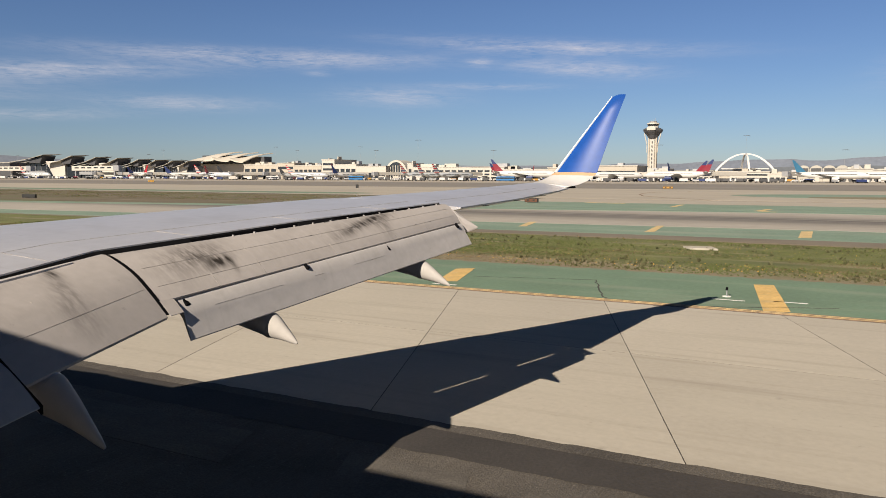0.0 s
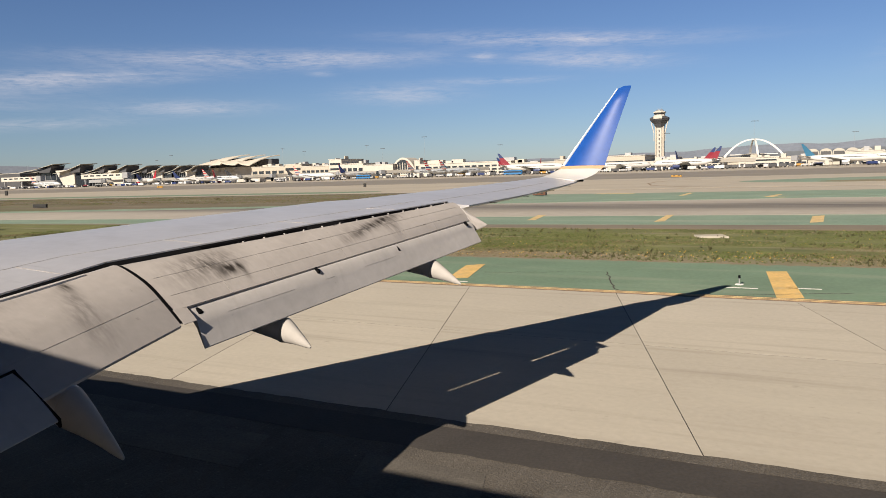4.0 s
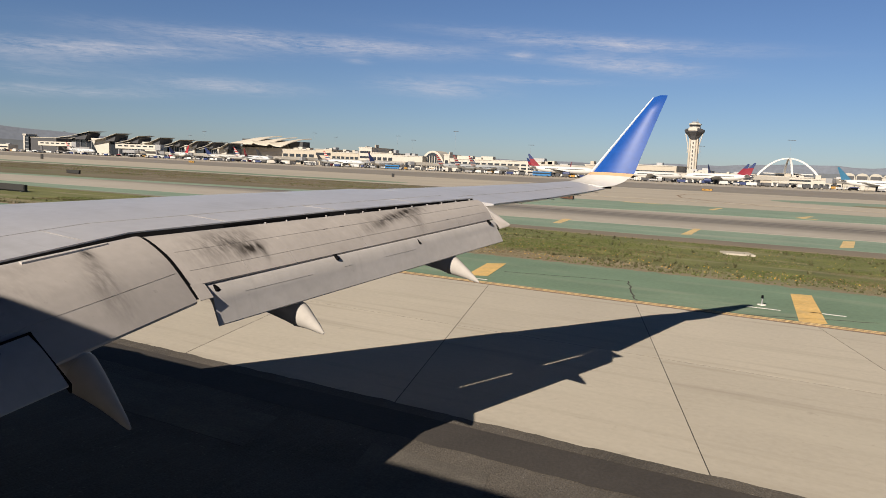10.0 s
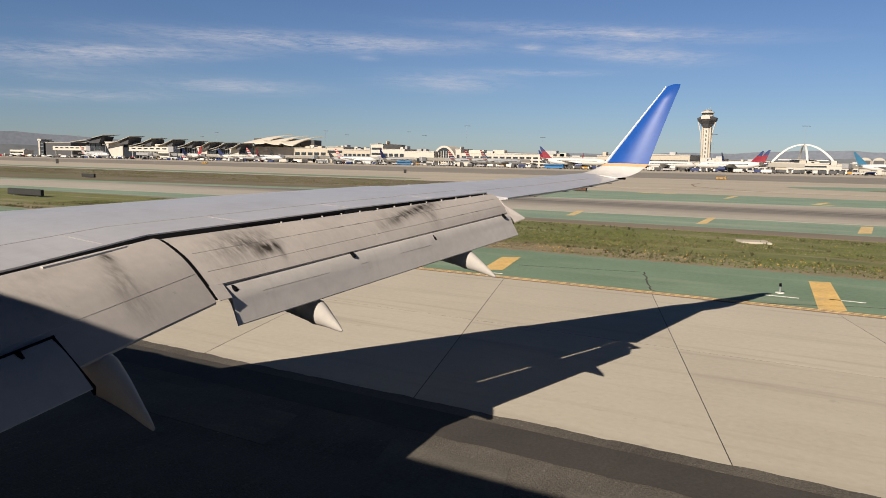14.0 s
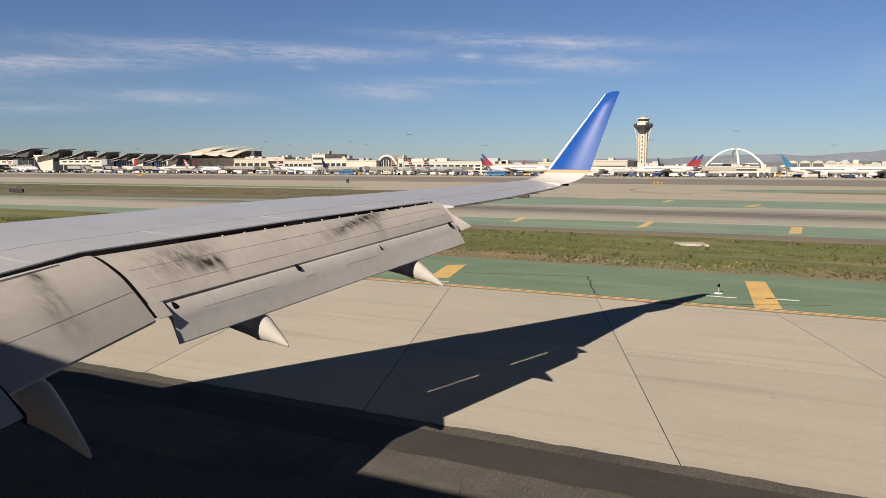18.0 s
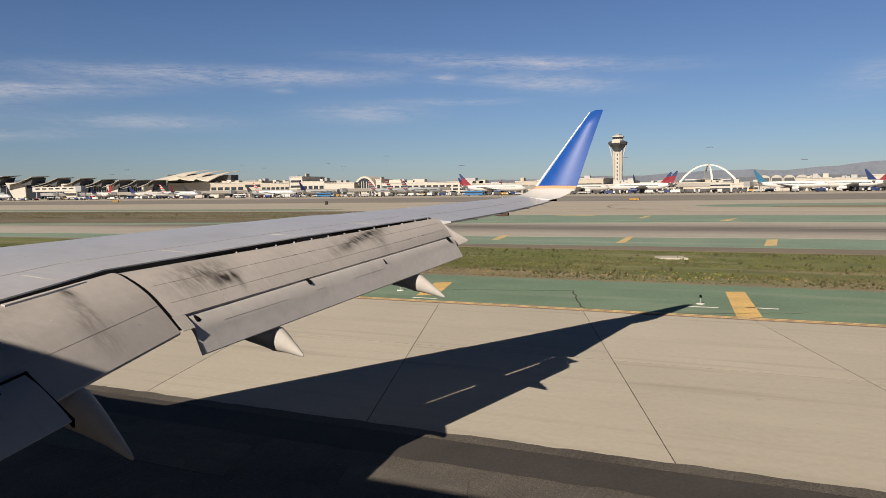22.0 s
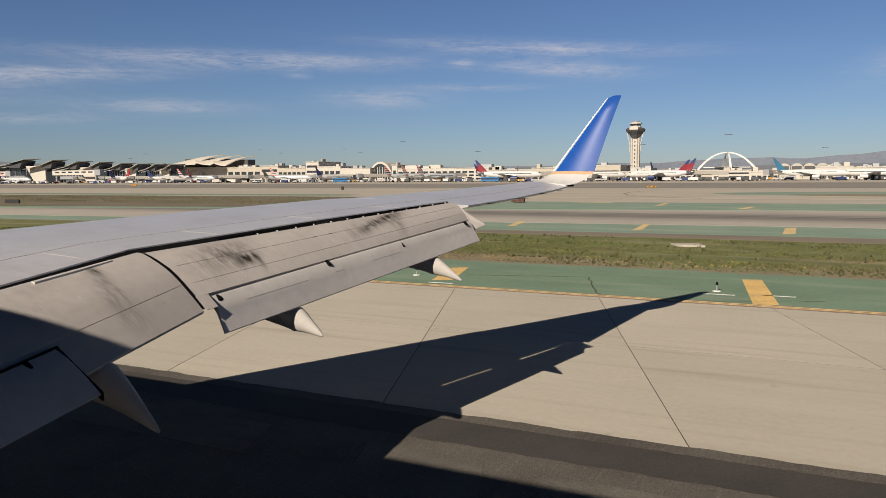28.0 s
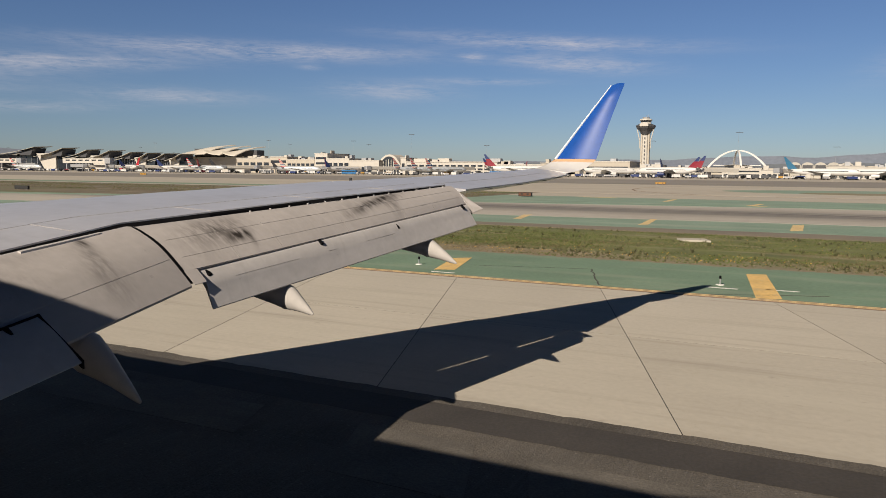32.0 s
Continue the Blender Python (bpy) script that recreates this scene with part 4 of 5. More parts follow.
def build_patches():
    b = prism([(-6.60, 44.68), (-5.17, 45.13), (-4.64, 43.81), (-6.09, 43.66)], 0.0, 0.10)
    tagged(link("concrete_pad", b, "concrete"), "small pale concrete pad lying among the weeds", "pad")
    for i, (x, y, w) in enumerate(((-110, 122.4, 50), (-170, 126.6, 40), (-90, 112.0, 30), (-140, 104.0, 50))):
        flat("dark_soil_streak", [(x - w, y), (x - w * 0.3, y - 1.0), (x + w * 0.5, y - 0.8), (x + w, y), (x + w * 0.4, y + 0.9), (x - w * 0.5, y + 0.7)], 0.036, "shoulder", "dark streak along the far soil strip", "soil")
    # yellow-brown lead line that turns on the far lane
    pts = [(-29.5, 203), (-34.5, 196), (-36.6, 182), (-35.4, 167), (-31.5, 152), (-24.5, 141), (-15, 132)]
    for a, b in zip(pts, pts[1:]):
        dx, dy = b[0] - a[0], b[1] - a[1]
        q = 0.22 / math.hypot(dx, dy)
        flat("lead_line", [(a[0] - dy * q, a[1] + dx * q), (b[0] - dy * q, b[1] + dx * q), (b[0] + dy * q, b[1] - dx * q), (a[0] + dy * q, a[1] - dx * q)], 0.036, "edging", "faded brown lead line on the far lane")
    # repairs in the asphalt
    for xa, xb, ya, yb, m, lab in ((-5.2, -3.3, 8.6, 10.3, "old_asphalt", "paler patch of old worn asphalt"), (-2.6, 1.0, 8.9, 10.2, "old_asphalt", "paler patch of old worn asphalt"),
                                   (2.2, 7.5, 9.0, 10.3, "old_asphalt", "paler patch of old worn asphalt"), (-12.4, -7.2, 9.1, 10.3, "old_asphalt", "paler patch of old worn asphalt")):
        flat("asphalt_patch", [(xa, ya), (xb, ya), (xb - 0.35 * (yb - ya), yb), (xa - 0.35 * (yb - ya), yb)], 0.0135, m, lab, "pavement")
    # green fields with round ends beyond the runway
    island("green_island", -17, 170, 148, 190, 0.034, "green_worn", "green painted field with round ends beyond the runway")
    island("green_island", -330, -90, 137, 149, 0.034, "green", "narrow green painted field beyond the far weeds")
    island("brown_island", -2, 140, 150, 166, 0.038, "soil", "patch of dry brown soil by the green field")


def ragged(name, x0, x1, y0, y1, amp, z, material, label, seed, far=True):
    """A long thin band with a frayed edge on one side."""
    bm = bmesh.new()
    n = int((x1 - x0) / 0.16)
    top, low = [], []
    for i in range(n + 1):
        x = x0 + (x1 - x0) * i / n
        w = amp * noise.fractal(Vector((x * 1.7, seed, 0)), 0.8, 2.2, 4)
        top.append(bm.verts.new((x, y1 + (w if far else 0), z)))
        low.append(bm.verts.new((x, y0 + (0 if far else w), z)))
    for i in range(n):
        bm.faces.new((low[i], low[i + 1], top[i + 1], top[i]))
    tagged(link(name, bm, material), label, "pavement", "", "structure")


def build_edges():
    ragged("asphalt_fringe", -60, 22, 11.7, 12.04, 0.06, 0.0165, "asphalt", "frayed edge of asphalt lapping on the concrete", 2.0)
    ragged("sealed_band", -40, 22, 10.75, 11.72, 0.05, 0.0125, "sealed", "darker sealed asphalt band along the concrete edge", 6.0, False)
    ragged("soil_fringe", -70, 22, 33.6, 34.3, 0.16, 0.0185, "soil", "frayed soil edge along the green pavement", 4.0, False)
    ragged("soil_edge", -70, 22, 32.9, 33.4, 0.3, 0.0155, "soil", "frayed soil lapping on the green paint", 21.0, False)
    ragged("bare_soil", -70, 22, 34.2, 35.6, 1.1, 0.0120, "soil", "bare dry soil with gravel between pavement and weeds", 14.0)
    ragged("soil_fringe_far", -70, 22, 49.0, 49.8, 0.2, 0.0185, "soil", "frayed soil edge along the far shoulder", 9.0)


# ---- taxiway lights and signs ----
def edge_light(x, y):
    e = empty("taxiway_light", (x, y, 0.012), "small taxiway edge light on a white base plate", "light", "taxiway lights")
    part("base_plate", cyl((0, 0, 0), (0, 0, 0.02), 0.14, seg=16), "paint_white", e)
    part("stem", cyl((0, 0, 0.02), (0, 0, 0.22), 0.022), "steel", e)
    part("lamp_head", cyl((0, 0, 0.22), (0, 0, 0.32), 0.045, 0.035), "dark", e)


def guide_sign(x, y, w, h, material, label, rz=0):
    e = empty("guide_sign", (x, y, 0), label, "sign", "airfield signs", rz=rz)
    part("cabinet", box(0, 0, 0.1, w, 0.35, h, 0.04), "black", e)
    part("face", box(0, -0.18, 0.17, w - 0.14, 0.02, h - 0.14), material, e)
    for s in (-0.35, 0.35):
        part("leg", box(s * w, 0, 0, 0.1, 0.1, 0.11), "steel", e)
    for i in range(2):
        part("legend_bar", box((-0.22 + 0.44 * i) * w, -0.194, 0.1 + h * 0.35, 0.16 * w, 0.006, h * 0.35), "black", e)


def build_field_things():
    for x, y in ((-2.49, 27.67), (-14.0, 27.4), (9.5, 27.0), (-83.42, 127.03), (-33, 55.5), (8, 55.5)):
        edge_light(x, y)
    guide_sign(-38.28, 106.12, 2.3, 0.6, "brown", "low black sign cabinet with a dark red face", -12)
    guide_sign(-121.35, 82.76, 3.6, 0.6, "black", "low black sign cabinet seen from behind")
    guide_sign(-42.43, 240.38, 3.2, 0.7, "signyellow", "low black and yellow guide sign near the apron")
    guide_sign(-300.66, 188.31, 1.6, 2.0, "black", "black distance marker board beside the far taxiway")
    guide_sign(-130.68, 198.23, 0.9, 1.1, "black", "black distance marker board beside the far taxiway")
    guide_sign(-341.51, 303.59, 4.5, 1.1, "signyellow", "low yellow guide sign by the apron")
    guide_sign(-70.78, 42.34, 5.6, 0.6, "black", "long low black sign cabinet on the weed strip")


# ---- weeds ----
def weeds(name, x0, x1, y0, y1, count, h, material, label, seed, clump=0.0):
    rnd = random.Random(seed)
    verts, faces = [], []
    made = 0
    while made < count:
        x, y = rnd.uniform(x0, x1), rnd.uniform(y0, y1)
        if noise.noise(Vector((x * 0.10, y * 0.35, seed))) * 1.6 + rnd.uniform(-0.35, 0.35) < clump:
            continue
        made += 1
        for b in range(4):
            a, l = rnd.uniform(0, 6.28), h * rnd.uniform(0.35, 1.0) * (1.0 + 1.2 * max(0.0, noise.noise(Vector((x * 0.9, y * 0.9, 5.0)))))
            dx, dy, w = math.cos(a), math.sin(a), h * 0.34
            px, py = x + rnd.uniform(-0.4, 0.4) * h, y + rnd.uniform(-0.4, 0.4) * h
            n = len(verts)
            verts += [(px - dy * w, py + dx * w, 0.01), (px + dy * w, py - dx * w, 0.01), (px + dx * l * 0.6, py + dy * l * 0.6, l)]
            faces.append((n, n + 1, n + 2))
    me = bpy.data.meshes.new(name)
    me.from_pydata(verts, [], faces)
    me.materials.append(M[material])
    tagged(new(name, me), label, "grass", "", "stuff")


def build_weeds():
    weeds("green_weeds", -60, 14, 36.8, 49.2, 19000, 0.055, "blade", "low green weeds growing between the taxiways", 3, 0.12)
    weeds("dry_grass", -60, 14, 33.2, 41.5, 16000, 0.055, "straw", "dry straw-coloured tufts along the taxiway edge", 4, 0.0)
    weeds("dark_weeds", -60, 14, 33.2, 41.0, 4200, 0.085, "blade", "dark weed clumps along the taxiway edge", 8, 0.2)
    weeds("edge_bushes", -60, 14, 33.3, 36.0, 700, 0.15, "bush", "bushy brown-green weeds in the bare soil at the pavement edge", 12, 0.15)
    weeds("field_bushes", -60, 14, 36.5, 48.8, 300, 0.19, "bush", "low dark bushes standing in the weeds", 13, 0.1)
    weeds("pale_litter", -60, 14, 33.4, 36.8, 1200, 0.06, "litter", "pale dry plant litter along the pavement edge", 14, 0.05)
    weeds("pale_tufts", -60, 14, 40.0, 48.6, 1000, 0.06, "litter", "pale dry tufts scattered through the weeds", 15, 0.4)
    weeds("yellow_flowers", -50, 14, 33.8, 37.5, 320, 0.055, "flower", "yellow flowering clumps along the pavement edge", 5, 0.3)
    weeds("small_flowers", -50, 14, 37.5, 49.2, 700, 0.035, "flower", "small yellow flowers scattered through the weeds", 16, 0.35)
    weeds("far_weeds", -200, -46, 92, 128.6, 4500, 0.13, "blade", "scattered weeds on the far dry strip", 6, 0.25)
    weeds("far_dry_grass", -200, -46, 92, 128.6, 7000, 0.13, "straw", "dry tufts on the far strip", 7, 0.0)


# ---- skyline ----
def window_rows(parent, x0, x1, y, z0, z1, rows, frac=0.5, name="window_band", material="glass", inset=0.25):
    h = (z1 - z0) / rows
    for i in range(rows):
        part(name, box((x0 + x1) / 2, y - 0.05, z0 + i * h + h * (1 - frac) / 2, abs(x1 - x0), 0.4, h * frac), material, parent)


def block(px0, px1, h, y, depth, wall, label, rows=2, name="terminal_block", bays=0, frac=0.4, parapet=True):
    """A flat-roofed building with bands or bays of windows on its front."""
    w = px1 - px0
    e = empty(name, ((px0 + px1) / 2, y, 0), label, "building", "terminal buildings")
    part("wall", box(0, depth / 2, 0, w, depth, h, 0.1), wall, e)
    if parapet:
        part("roof_edge", box(0, depth / 2, h, w + 0.8, depth + 0.8, 0.7), "cream", e)
    rb = random.Random(int(abs(px0) * 10))
    for i in range(rb.randint(2, 4)):
        part("roof_plant", box(rb.uniform(-0.42, 0.42) * w, depth * 0.3, h + 0.7, w * rb.uniform(0.05, 0.2), 6, rb.uniform(0.8, 3.2), 0.1), rb.choice(("cream", "beige", "steel")), e)
    # flat dark boxes along the base, painted as shaded recesses
    for i in range(rb.randint(9, 14)):
        part("bay_door", box(rb.uniform(-0.45, 0.45) * w, -0.15, 0, w * rb.uniform(0.04, 0.1), 0.5, h * rb.uniform(0.18, 0.36)), "slate", e)
    if bays:
        bw = w / bays
        for i in range(bays):
            x = -w / 2 + bw * (i + 0.5)
            for r in range(rows):
                part("window", box(x, -0.05, h * (0.12 + 0.8 * r / rows), bw * 0.72, 0.4, h * 0.8 / rows * frac * 1.3), "glass", e)
    else:
        window_rows(e, -w / 2 + 1.5, w / 2 - 1.5, 0, h * 0.12, h * 0.92, rows, frac)
    return e


def build_hall():
    """The long concourse with its row of tilted wave roofs and three great shells."""
    y = 660
    e = empty("wave_roof_terminal", (0, y, 0), "long cream terminal with a row of tilted wave roofs", "building")
    for i, (a, b, top) in enumerate(WAVES):
        w = b - a
        if i % 2:
            part("cream_wall", loft([[(a + w * 0.0, -1, 0), (a + w * 0.45, -1, 0), (a + w * 0.45, 13, 0), (a + w * 0.0, 13, 0)], [(a - w * 0.33, -1, top * 0.74), (a + w * 0.45, -1, top * 0.74), (a + w * 0.45, 13, top * 0.74), (a - w * 0.33, 13, top * 0.74)]]), "cream", e)
        else:
            part("side_roof", loft([[(a - w * 0.02, -9, top * 0.55), (a - w * 0.02, 2, top * 0.66), (a - w * 0.02, 2, top * 0.66 - 0.5), (a - w * 0.02, -9, top * 0.55 - 0.5)],
                                    [(a + w * 0.52, -9, top * 0.66), (a + w * 0.60, 2, top * 0.80), (a + w * 0.60, 2, top * 0.80 - 0.5), (a + w * 0.52, -9, top * 0.66 - 0.5)]]), "roof", e)
            part("low_gallery", box(a + w * 0.4, -1, top * 0.16, w * 0.9, 3, top * 0.14), "steel", e)
            for k in range(7):
                part("mullion", box(a + w * (0.02 + 0.14 * k), 0.6, 0, 0.6, 0.6, top * 0.6), "steel", e)
        part("glazed_recess", box(a + w * 0.5, 7, 0, w * 1.0, 12, top * 0.70), "glass", e)
        part("wave_roof", loft([[(a - w * 0.20, -10, top * 0.60), (a - w * 0.05, 14, top * 0.78), (a - w * 0.05, 14, top * 0.78 - 0.5), (a - w * 0.20, -10, top * 0.60 - 0.5)],
                                [(a + w * 0.42, -10, top * 0.74), (a + w * 0.5, 14, top * 0.89), (a + w * 0.5, 14, top * 0.89 - 0.5), (a + w * 0.42, -10, top * 0.74 - 0.5)],
                                [(a + w * 0.96, -10, top * 0.965), (a + w * 1.02, 14, top), (a + w * 1.02, 14, top - 0.5), (a + w * 0.96, -10, top * 0.965 - 0.5)]]), "roof", e)
        part("soffit", loft([[(a + w * 0.45, -6, top * 0.72), (a + w * 0.45, 13.5, top * 0.80), (a + w * 0.45, 13.5, top * 0.62), (a + w * 0.45, -6, top * 0.62)],
                             [(a + w * 0.88, -6, top * 0.90), (a + w * 0.88, 13.5, top * 0.92), (a + w * 0.80, 13.5, top * 0.62), (a + w * 0.80, -6, top * 0.62)]]), "slate", e)
    h = empty("great_hall", (0, 730, 0), "great hall with three pale curved roof shells", "building")
    for k, (xa, xb, za, zb) in enumerate(SHELLS):
        sec = []
        for i in range(13):
            t = i / 12
            x, z = xa + (xb - xa) * t, za + (zb - za) * math.sin(t * math.pi * 0.5) ** 0.8
            d, g = 12.0 * math.sin(t * math.pi * 0.5) ** 0.7, 15.0 * t
            rib = [(x - g, -24, z - d), (x - g * 0.62, -12, z - d * 0.48), (x - g * 0.25, 3, z - d * 0.13), (x, 16, z)]
            sec.append(rib + [(a, b, c - 1.1) for a, b, c in rib[::-1]])
        part("roof_shell", loft(sec), "shell", h, "", True)
        part("glazed_end", box(xb - (xb - xa) * 0.33, 7, 19.80 - 1, (xb - xa) * 0.6, 14, max(3.0, zb - 4.0 - 19.80)), "slate", h)
    part("hall_wall", box((SHELLS[0][0] + SHELLS[2][1]) / 2, 8, 0, SHELLS[2][1] - SHELLS[0][0], 16, 19.80), "cream", h)


WAVES = [(-1018.72, -933.30, 32.57), (-928.34, -877.65, 30.56), (-872.95, -831.63, 27.91), (-827.14, -790.89, 26.46), (-786.58, -753.86, 24.35), (-749.72, -724.24, 23.35), (-720.23, -696.51, 22.39), (-692.61, -670.53, 21.79)]
SHELLS = [(-760.0, -672.0, 17.60, 34.81), (-688.0, -646.0, 26.82, 33.6), (-658.0, -622.0, 25.44, 32.4)]


def build_pier():
    x0, x1 = -1014.57, -941.04
    h = 24.35
    e = empty("pier_end", ((x0 + x1) / 2, 605, 0), "dark glazed pier end with a white stair tower", "building")
    w = x1 - x0
    part("frame", box(-w / 2 + 1.6, 8, 0, 3.2, 16, h * 0.96, 0.2), "cream", e)
    part("frame_top", box(-w / 2 + 2.2, 8, h * 0.9, 8, 16, h * 0.1, 0.2), "cream", e)
    part("stair_glass", box(-w / 2 + 7, 8.5, 0, 8, 15, h * 0.88), "glass", e)
    part("glass_wall", box(6, 13, 0, w - 16, 22, h * 0.80), "slate", e)
    part("roof_edge", box(6, 13, h * 0.80, w - 15, 23, 0.8), "roof", e)
    for i in range(4):
        part("mullion", box(-w / 2 + 7, 0.9, h * (0.15 + 0.2 * i), 7, 0.5, 0.6), "steel", e)
    for k in range(2):
        a = (-936.03, -781.39)[k]
        b = empty("jet_bridge", (a, 580, 0), "raised grey jet bridge on steel legs", "jet bridge", "jet bridges")
        part("tunnel", box(36, 0, 9, 74, 4, 5.4, 0.2), "cream", b)
        part("cab", box(75, 0, 8.5, 9, 6, 6.5, 0.3), "steel", b)
        for q in (4, 38, 70):
            part("leg", box(q, 0, 0, 1.4, 1.8, 9.2), "steel", b)
        for q in range(6):
            part("window", box(8 + q * 11, -2.05, 11.6, 7, 0.2, 1.5), "glass", b)


def jet(x, y, heading, length, tail, body, label, tip="", under=""):
    """A parked jet: heading in degrees, 0 with its nose towards +x."""
    L = length * 1.08
    r = L * 0.053
    e = empty("jet_airliner", (x, y, 0), label, "aircraft", "parked jets", rz=heading)
    zc = r * 2.1
    sec = []
    for k, s, d in ((-0.5, 0.08, 0.55), (-0.42, 0.4, 0.38), (-0.3, 0.85, 0.1), (-0.2, 1, 0), (0.36, 1, 0), (0.43, 0.85, -0.06), (0.475, 0.55, -0.2), (0.5, 0.1, -0.35)):
        sec.append([(k * L, r * s * math.cos(t), zc + d * r + r * s * math.sin(t)) for t in [2 * math.pi * j / 14 for j in range(14)]])
    f = part("fuselage", loft(sec), body, e, "", True)
    for s in (-1, 1):
        part("window_strip", box(0.04 * L, s * r * 0.985, zc + r * 0.15, 0.6 * L, 0.05, r * 0.16), "glass", f)
        part("wing", loft([[(0.12 * L, s * r * 0.6, zc - r * 0.6), (0.02 * L, s * r * 0.6, zc - r * 0.35), (-0.1 * L, s * r * 0.6, zc - r * 0.55), (0.02 * L, s * r * 0.6, zc - r * 0.75)],
                           [(-0.13 * L, s * 0.45 * L, zc + r * 0.3), (-0.15 * L, s * 0.45 * L, zc + r * 0.36), (-0.175 * L, s * 0.45 * L, zc + r * 0.3), (-0.15 * L, s * 0.45 * L, zc + r * 0.24)]]), "silver", e)
        g = part("engine", cyl((0.03 * L, s * 0.15 * L, zc - r * 1.0), (0.13 * L, s * 0.15 * L, zc - r * 1.0), r * 0.42, r * 0.55, 14), under or body, e, "", True)
        part("intake", cyl((0.129 * L, s * 0.15 * L, zc - r * 1.0), (0.132 * L, s * 0.15 * L, zc - r * 1.0), r * 0.47, seg=14), "dark", g)
        part("tailplane", loft([[(-0.38 * L, 0, zc + r * 0.5), (-0.42 * L, 0, zc + r * 0.58), (-0.47 * L, 0, zc + r * 0.5), (-0.42 * L, 0, zc + r * 0.42)],
                                [(-0.46 * L, s * 0.18 * L, zc + r * 0.9), (-0.47 * L, s * 0.18 * L, zc + r * 0.94), (-0.495 * L, s * 0.18 * L, zc + r * 0.9), (-0.47 * L, s * 0.18 * L, zc + r * 0.86)]]), "silver", e)
        part("main_gear", box(0, s * r * 1.1, 0, 0.03 * L, 0.5, zc - r * 0.8), "tyre", e)
    part("nose_gear", box(0.4 * L, 0, 0, 0.02 * L, 0.4, zc - r * 0.8), "tyre", e)
    zt = zc + r * 0.6

    def fin(k0, k1):
        def row(k):
            a, b = -0.33 * L - 0.185 * L * k, -0.47 * L - 0.07 * L * k
            return [(a, -0.25, zt + 0.19 * L * k), (a, 0.25, zt + 0.19 * L * k), (b, 0.15, zt + 0.19 * L * k), (b, -0.15, zt + 0.19 * L * k)]
        return loft([row(k0), row(k1)])
    if tip == "bands":
        for i in range(9):
            part("fin_stripe", fin(i / 9, (i + 1) / 9), ("red", "cream", "navy", "cream", "red", "cream", "red", "cream", "red")[i], e)
    else:
        part("tail_fin", fin(0, 0.62 if tip else 1), tail, e)
        if tip:
            part("tail_fin_tip", fin(0.62, 1), tip, e)
    part("cockpit_window", box(0.452 * L, 0, zc + r * 0.28, 0.02 * L, r * 1.0, r * 0.22), "glass", f)
    return e


def tower():
    x, y, h = -205.11, 1030, 77.99
    e = empty("control_tower", (x, y, 0), "tall cream control tower with a flared dark crown", "tower")
    part("core", box(0, 0, 0, 6.6, 7, h * 0.78, 0.8), "cream", e)
    for s in (-1, 1):
        part("side_shaft", box(s * 4.8, 0, 0, 2.4, 5.5, h * 0.72, 0.4), "beige", e)
        part("brace", cyl((s * 7.3, -2, h * 0.60), (s * 11.0, -2, h * 0.79), 0.7, 0.7, 8), "cream", e)
        part("brace_foot", cyl((s * 7.3, -2, h * 0.46), (s * 7.3, -2, h * 0.60), 0.5, 0.5, 8), "cream", e)

    def ring(r, z, n=12):
        return [(0.86 * r * math.cos(2 * math.pi * (i + 0.5) / n), 0.86 * r * math.sin(2 * math.pi * (i + 0.5) / n), z) for i in range(n)]
    part("crown", loft([ring(6.6, h * 0.70, 8), ring(9.5, h * 0.755, 8), ring(14.6, h * 0.815, 8), ring(15.2, h * 0.84, 8)]), "slate", e, "dark flared glazed crown", False)
    part("crown_roof", loft([ring(15.6, h * 0.84, 8), ring(14.8, h * 0.862, 8), ring(9.8, h * 0.884, 8)]), "slate", e, "dark sloping crown roof")
    part("crown_front", box(0, -12.4, h * 0.835, 11.5, 1.6, h * 0.05, 0.3), "cream", e, "cream front of the crown")
    part("crown_deck", loft([ring(8.6, h * 0.884, 8), ring(8.2, h * 0.91, 8)]), "cream", e)
    part("cab_glass", loft([ring(8.0, h * 0.91, 8), ring(9.2, h * 0.945, 8)]), "glass", e)
    part("cab_roof", loft([ring(9.9, h * 0.945, 8), ring(9.5, h * 0.962, 8), ring(6, h * 0.975, 8)]), "cream", e)
    part("upper_cab", loft([ring(5.4, h * 0.975, 8), ring(5.8, h * 0.995, 8)]), "steel", e)
    for k in range(3):
        part("aerial", cyl((k * 2.4 - 2, 0, h * 0.99), (k * 2.4 - 2, 0, h * (1.02 + 0.012 * k)), 0.2), "steel", e)
    for i in range(9):
        part("slit", box(0, -4.55, h * (0.06 + i * 0.07), 1.2, 0.2, h * 0.035), "slate", e)


